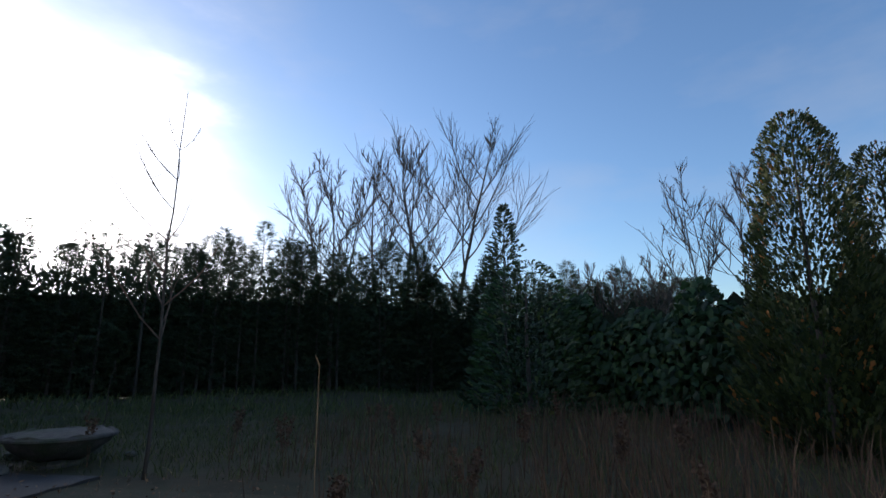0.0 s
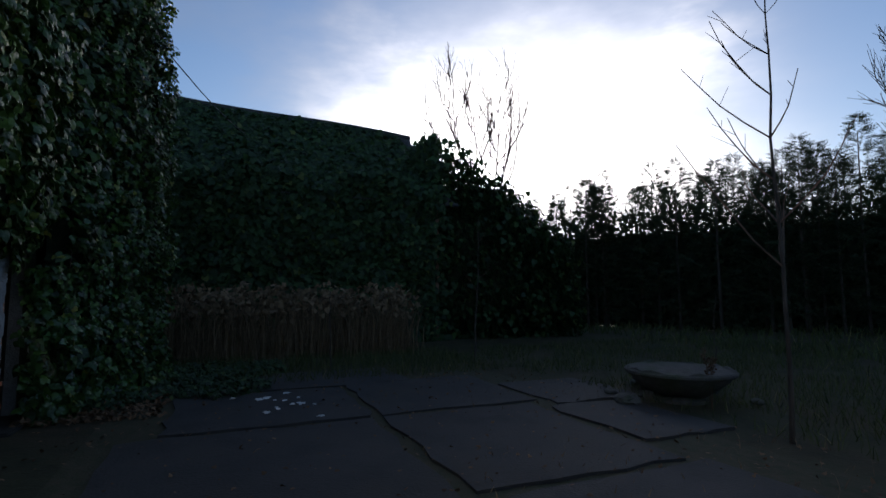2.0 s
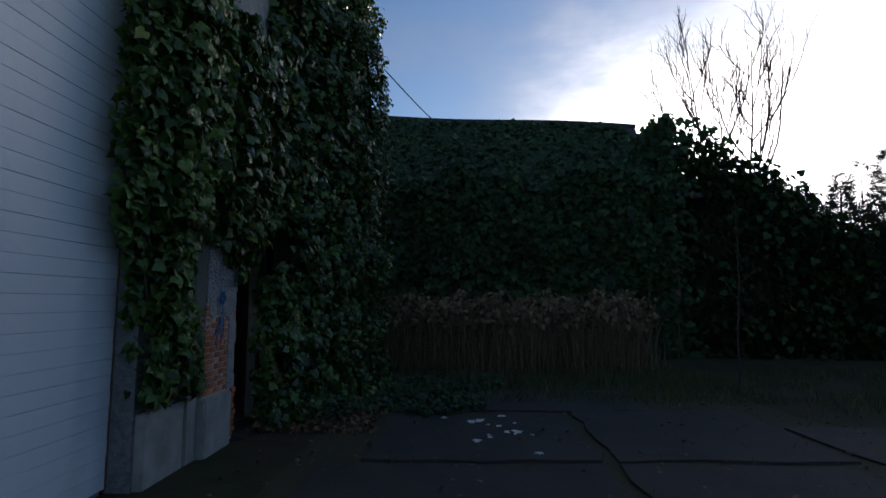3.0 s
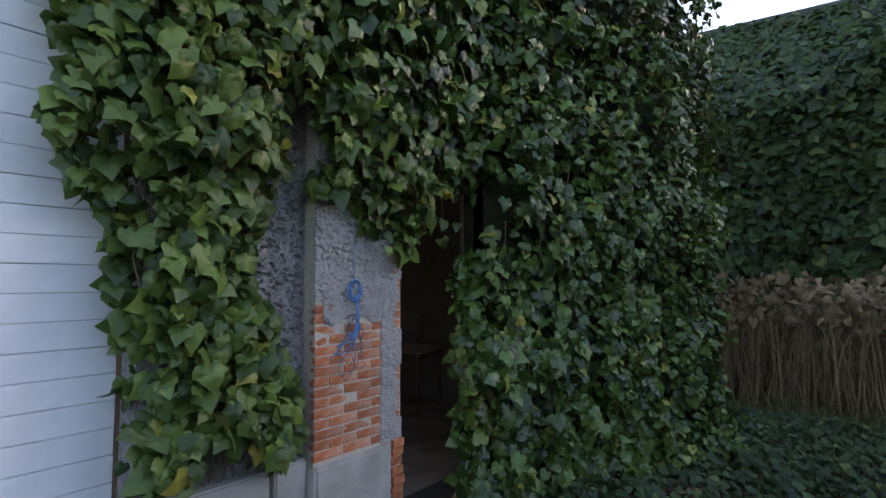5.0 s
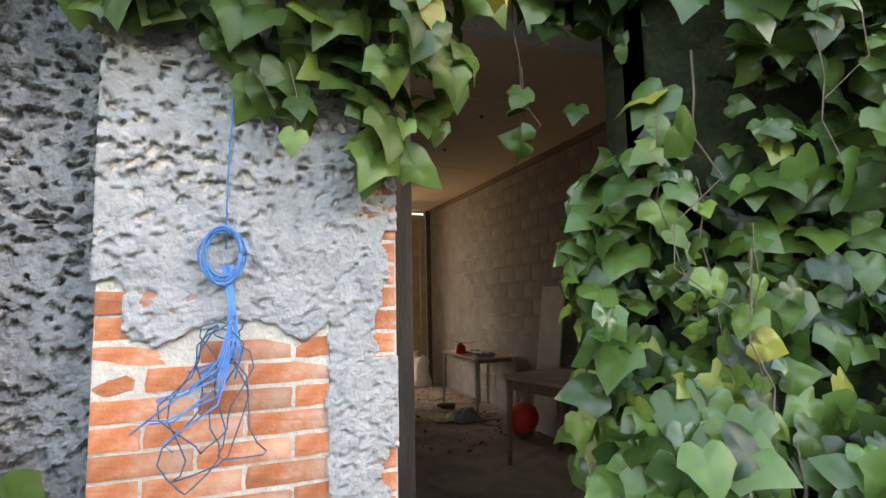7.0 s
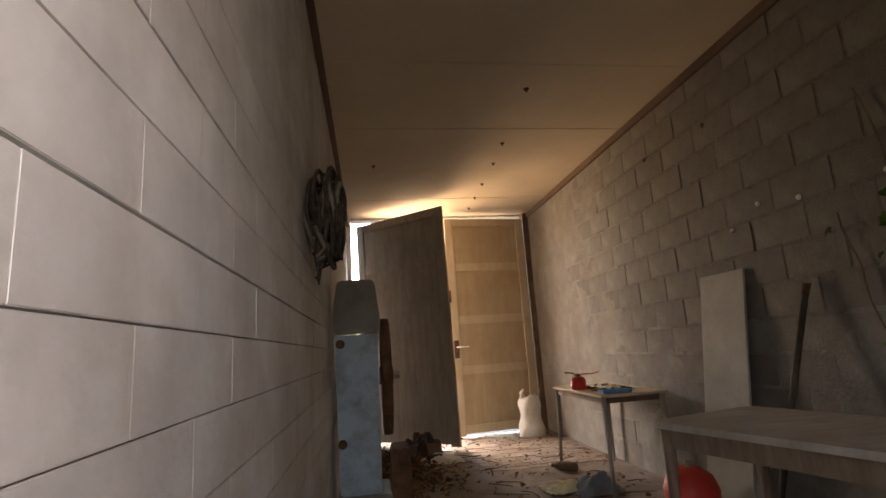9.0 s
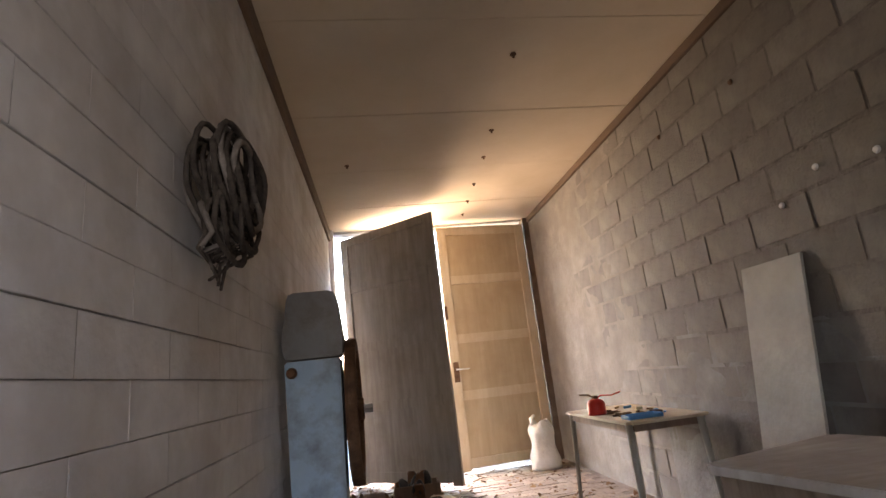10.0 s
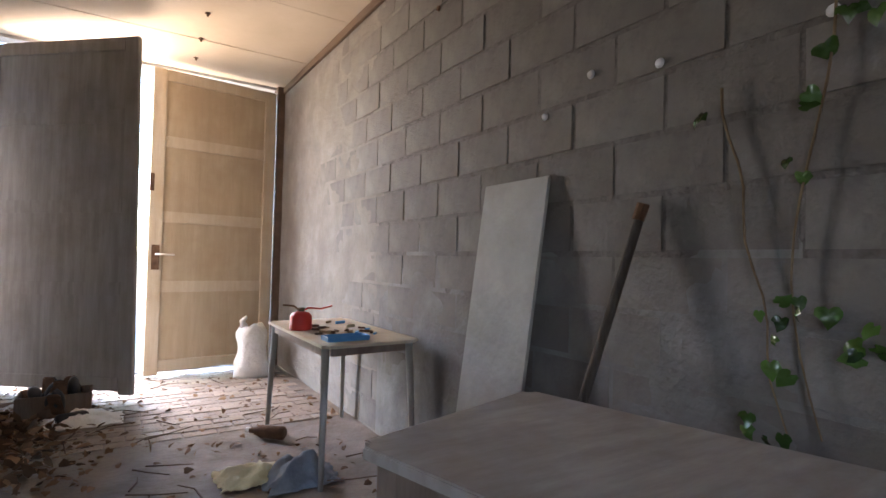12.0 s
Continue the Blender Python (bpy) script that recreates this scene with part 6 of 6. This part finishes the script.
rag("grey_rag", "crumpled grey cloth lying on the floor", (2.12, 4.44, 0.004), 0.20, 0.17, 0.15, M_CLOTH, 3)
rag("yellow_rag", "crumpled dirty yellow cloth on the floor", (1.90, 4.56, 0.004), 0.17, 0.14, 0.09, M_YCLOTH, 8)
rag("dust_sheet", "torn pale plastic sheet on the floor", (1.10, 6.05, 0.004), 0.24, 0.16, 0.09, M_SACK, 13)


def bottle(at, ang, label, m_):
    t = thing("bottle", label, "bottle", at)
    M = Matrix.Translation(at) @ Matrix.Rotation(ang, 4, 'Z') @ Matrix.Rotation(radians(90), 4, 'Y')
    part("body", lathe([(0.03, 0.0), (0.042, 0.01), (0.042, 0.16), (0.016, 0.22), (0.015, 0.25)], sides=16, m=M), m_, t, smooth=True)
    part("cap", lathe([(0.018, 0.248), (0.018, 0.272), (0.0, 0.273)], sides=12, m=M), M_SACK, t)


bottle((2.22, 5.05, 0.045), 2.4, "dark bottle lying on the floor", M_RUST)
bottle((0.95, 6.0, 0.045), 0.4, "dark bottle lying among the litter", M_BLACK)
crate = thing("wooden_crate", "small open wooden crate full of junk", "crate", (0.95, 6.35, 0))
for a in ((0.70, 6.22, 0.0, 1.14, 6.235, 0.17), (0.70, 6.465, 0.0, 1.14, 6.48, 0.17), (0.70, 6.236, 0.0, 0.715, 6.464, 0.17), (1.125, 6.236, 0.0, 1.14, 6.464, 0.17), (0.716, 6.236, 0.0, 1.124, 6.464, 0.012)):
    part("board", box(*a, bev=0.002), M_WOODL, crate)
for i in range(9):
    q = random.Random(i + 40)
    x, y = q.uniform(0.76, 1.08), q.uniform(6.27, 6.43)
    b_ = thing("old_shoe", "dark old shoe stuffed in the crate", "shoe", (x, y, 0.02), "junk in the crate")
    a = q.uniform(-0.6, 0.6)
    Mx = Matrix.Translation((x, y, 0.03)) @ Matrix.Rotation(q.uniform(0, 6), 4, 'Z') @ Matrix.Rotation(1.2 + a, 4, 'Y')
    bm = bmesh.new()
    bmesh.ops.create_icosphere(bm, subdivisions=2, radius=1)
    for v_ in bm.verts:
        v_.co = Mx @ Vector((v_.co.x * 0.12 - 0.13, v_.co.y * 0.042, v_.co.z * (0.035 if v_.co.x > 0 else 0.055)))
    part("upper", bm, M_BLACK, b_, smooth=True)
    part("sole", box(-0.25, -0.04, -0.05, -0.01, 0.04, -0.035, bev=0.01, m=Mx), M_RUST, b_)
# litter of twigs and leaves on the floor
n = 2200
P = np.stack([r.uniform(XL + 0.1, 2.7, n), r.uniform(3.2, 7.4, n), r.uniform(0.006, 0.02, n)], 1)
P = P[(r.uniform(0, 1, len(P)) < np.where(P[:, 0] < 1.2, 0.95, 0.22))]
me = leaves_mesh("floor_litter", P, np.tile([0, 0, 1.0], (len(P), 1)), r.uniform(0.02, 0.06, len(P)), M_LITTER, r, (HEART_V, HEART_F), 0.4, (0, -1, 0), 1.2)
plain("floor_litter", me, "dead leaves and scraps strewn over the floor", "litter", "stuff")
n = 700
P = np.stack([0.35 + np.abs(r.normal(0, 0.32, n)), 5.75 + r.normal(0, 0.42, n), np.zeros(n)], 1)
P[:, 2] = 0.02 + 0.20 * np.exp(-((P[:, 0] - 0.5) ** 2 + (P[:, 1] - 5.75) ** 2) / 0.12) * r.uniform(0.3, 1, n)
me = leaves_mesh("litter_heap", P, np.tile([0, 0, 1.0], (n, 1)), r.uniform(0.04, 0.10, n), M_LITTER, r, (HEART_V, HEART_F), 0.7, (0, -1, 0), 1.2)
plain("litter_heap", me, "heap of dead leaves and rubbish by the wall", "litter", "stuff")
bm = bmesh.new()
for k in range(40):
    q = random.Random(k + 60)
    x, y, a, ln = q.uniform(0.5, 2.6), q.uniform(4.0, 7.3), q.uniform(0, 6.28), q.uniform(0.1, 0.4)
    tube([(x, y, 0.012), (x + ln * 0.5 * math.cos(a), y + ln * 0.5 * math.sin(a), 0.02), (x + ln * math.cos(a + 0.2), y + ln * math.sin(a + 0.2), 0.012)], 0.005, 0.003, 4, bm)
plain("floor_twigs", bpy.data.meshes.new("floor_twigs"), "thin dry twigs strewn over the floor", "twigs", "stuff")
bm.to_mesh(bpy.data.objects["floor_twigs"].data)
bm.free()
bpy.data.objects["floor_twigs"].data.materials.append(M_TWIG)

# ivy shoots that crept in along the block wall


def wall_vine(pts, seed, nl, clusters=()):
    t = thing("ivy_vine", "bare ivy shoot creeping up the block wall", "ivy", pts[0], "wall vines")
    part("stem", tube(pts, 0.0045, 0.0025, 5), M_STRAW, t)
    q = np.random.default_rng(seed)
    A = np.array(pts)
    i = q.integers(1, len(A) - 1, nl)
    P = A[i] + q.normal(0, 0.03, (nl, 3)) * np.array([0.2, 1, 1]) + np.array([-0.02, 0, 0])
    for y, z, m in clusters:
        P = np.concatenate([P, np.array([XR - 0.03, y, z]) + q.normal(0, 0.04, (m, 3)) * np.array([0.25, 1, 1])])
    nl = len(P)
    leaf_parts(t, P, np.tile([-1, -0.2, 0.2], (nl, 1)), q.uniform(0.028, 0.056, nl), M_IVY1, q, nl)


wall_vine([(XR - 0.02, 2.53 - 0.014 * k + 0.012 * math.sin(k * 1.3), 1.73 - 0.077 * k) for k in range(14)], 5, 4, [(2.42, 0.75, 4)])
wall_vine([(XR - 0.02, 2.31 - 0.06 * math.sin(k * 0.42) - 0.003 * k, 2.30 - 0.103 * k) for k in range(16)], 6, 6, [(2.31, 1.08, 5), (2.19, 0.98, 6), (2.21, 1.83, 3)])
for y, z in ((3.05, 1.93), (2.75, 1.88), (3.3, 1.82), (3.42, 2.62), (4.2, 2.66), (2.25, 1.86)):
    tagged(part("wall_plug", lathe([(0.0, 0.0), (0.018, 0.002), (0.012, 0.012), (0.0, 0.014)], sides=10, m=Matrix.Translation((XR - 0.004, y, z)) @ Matrix.Rotation(radians(-90), 4, 'Y')), M_PLASTER if z < 2 else M_RUST), "old fixing plug stuck in the block wall", "wall plug", "wall plugs")
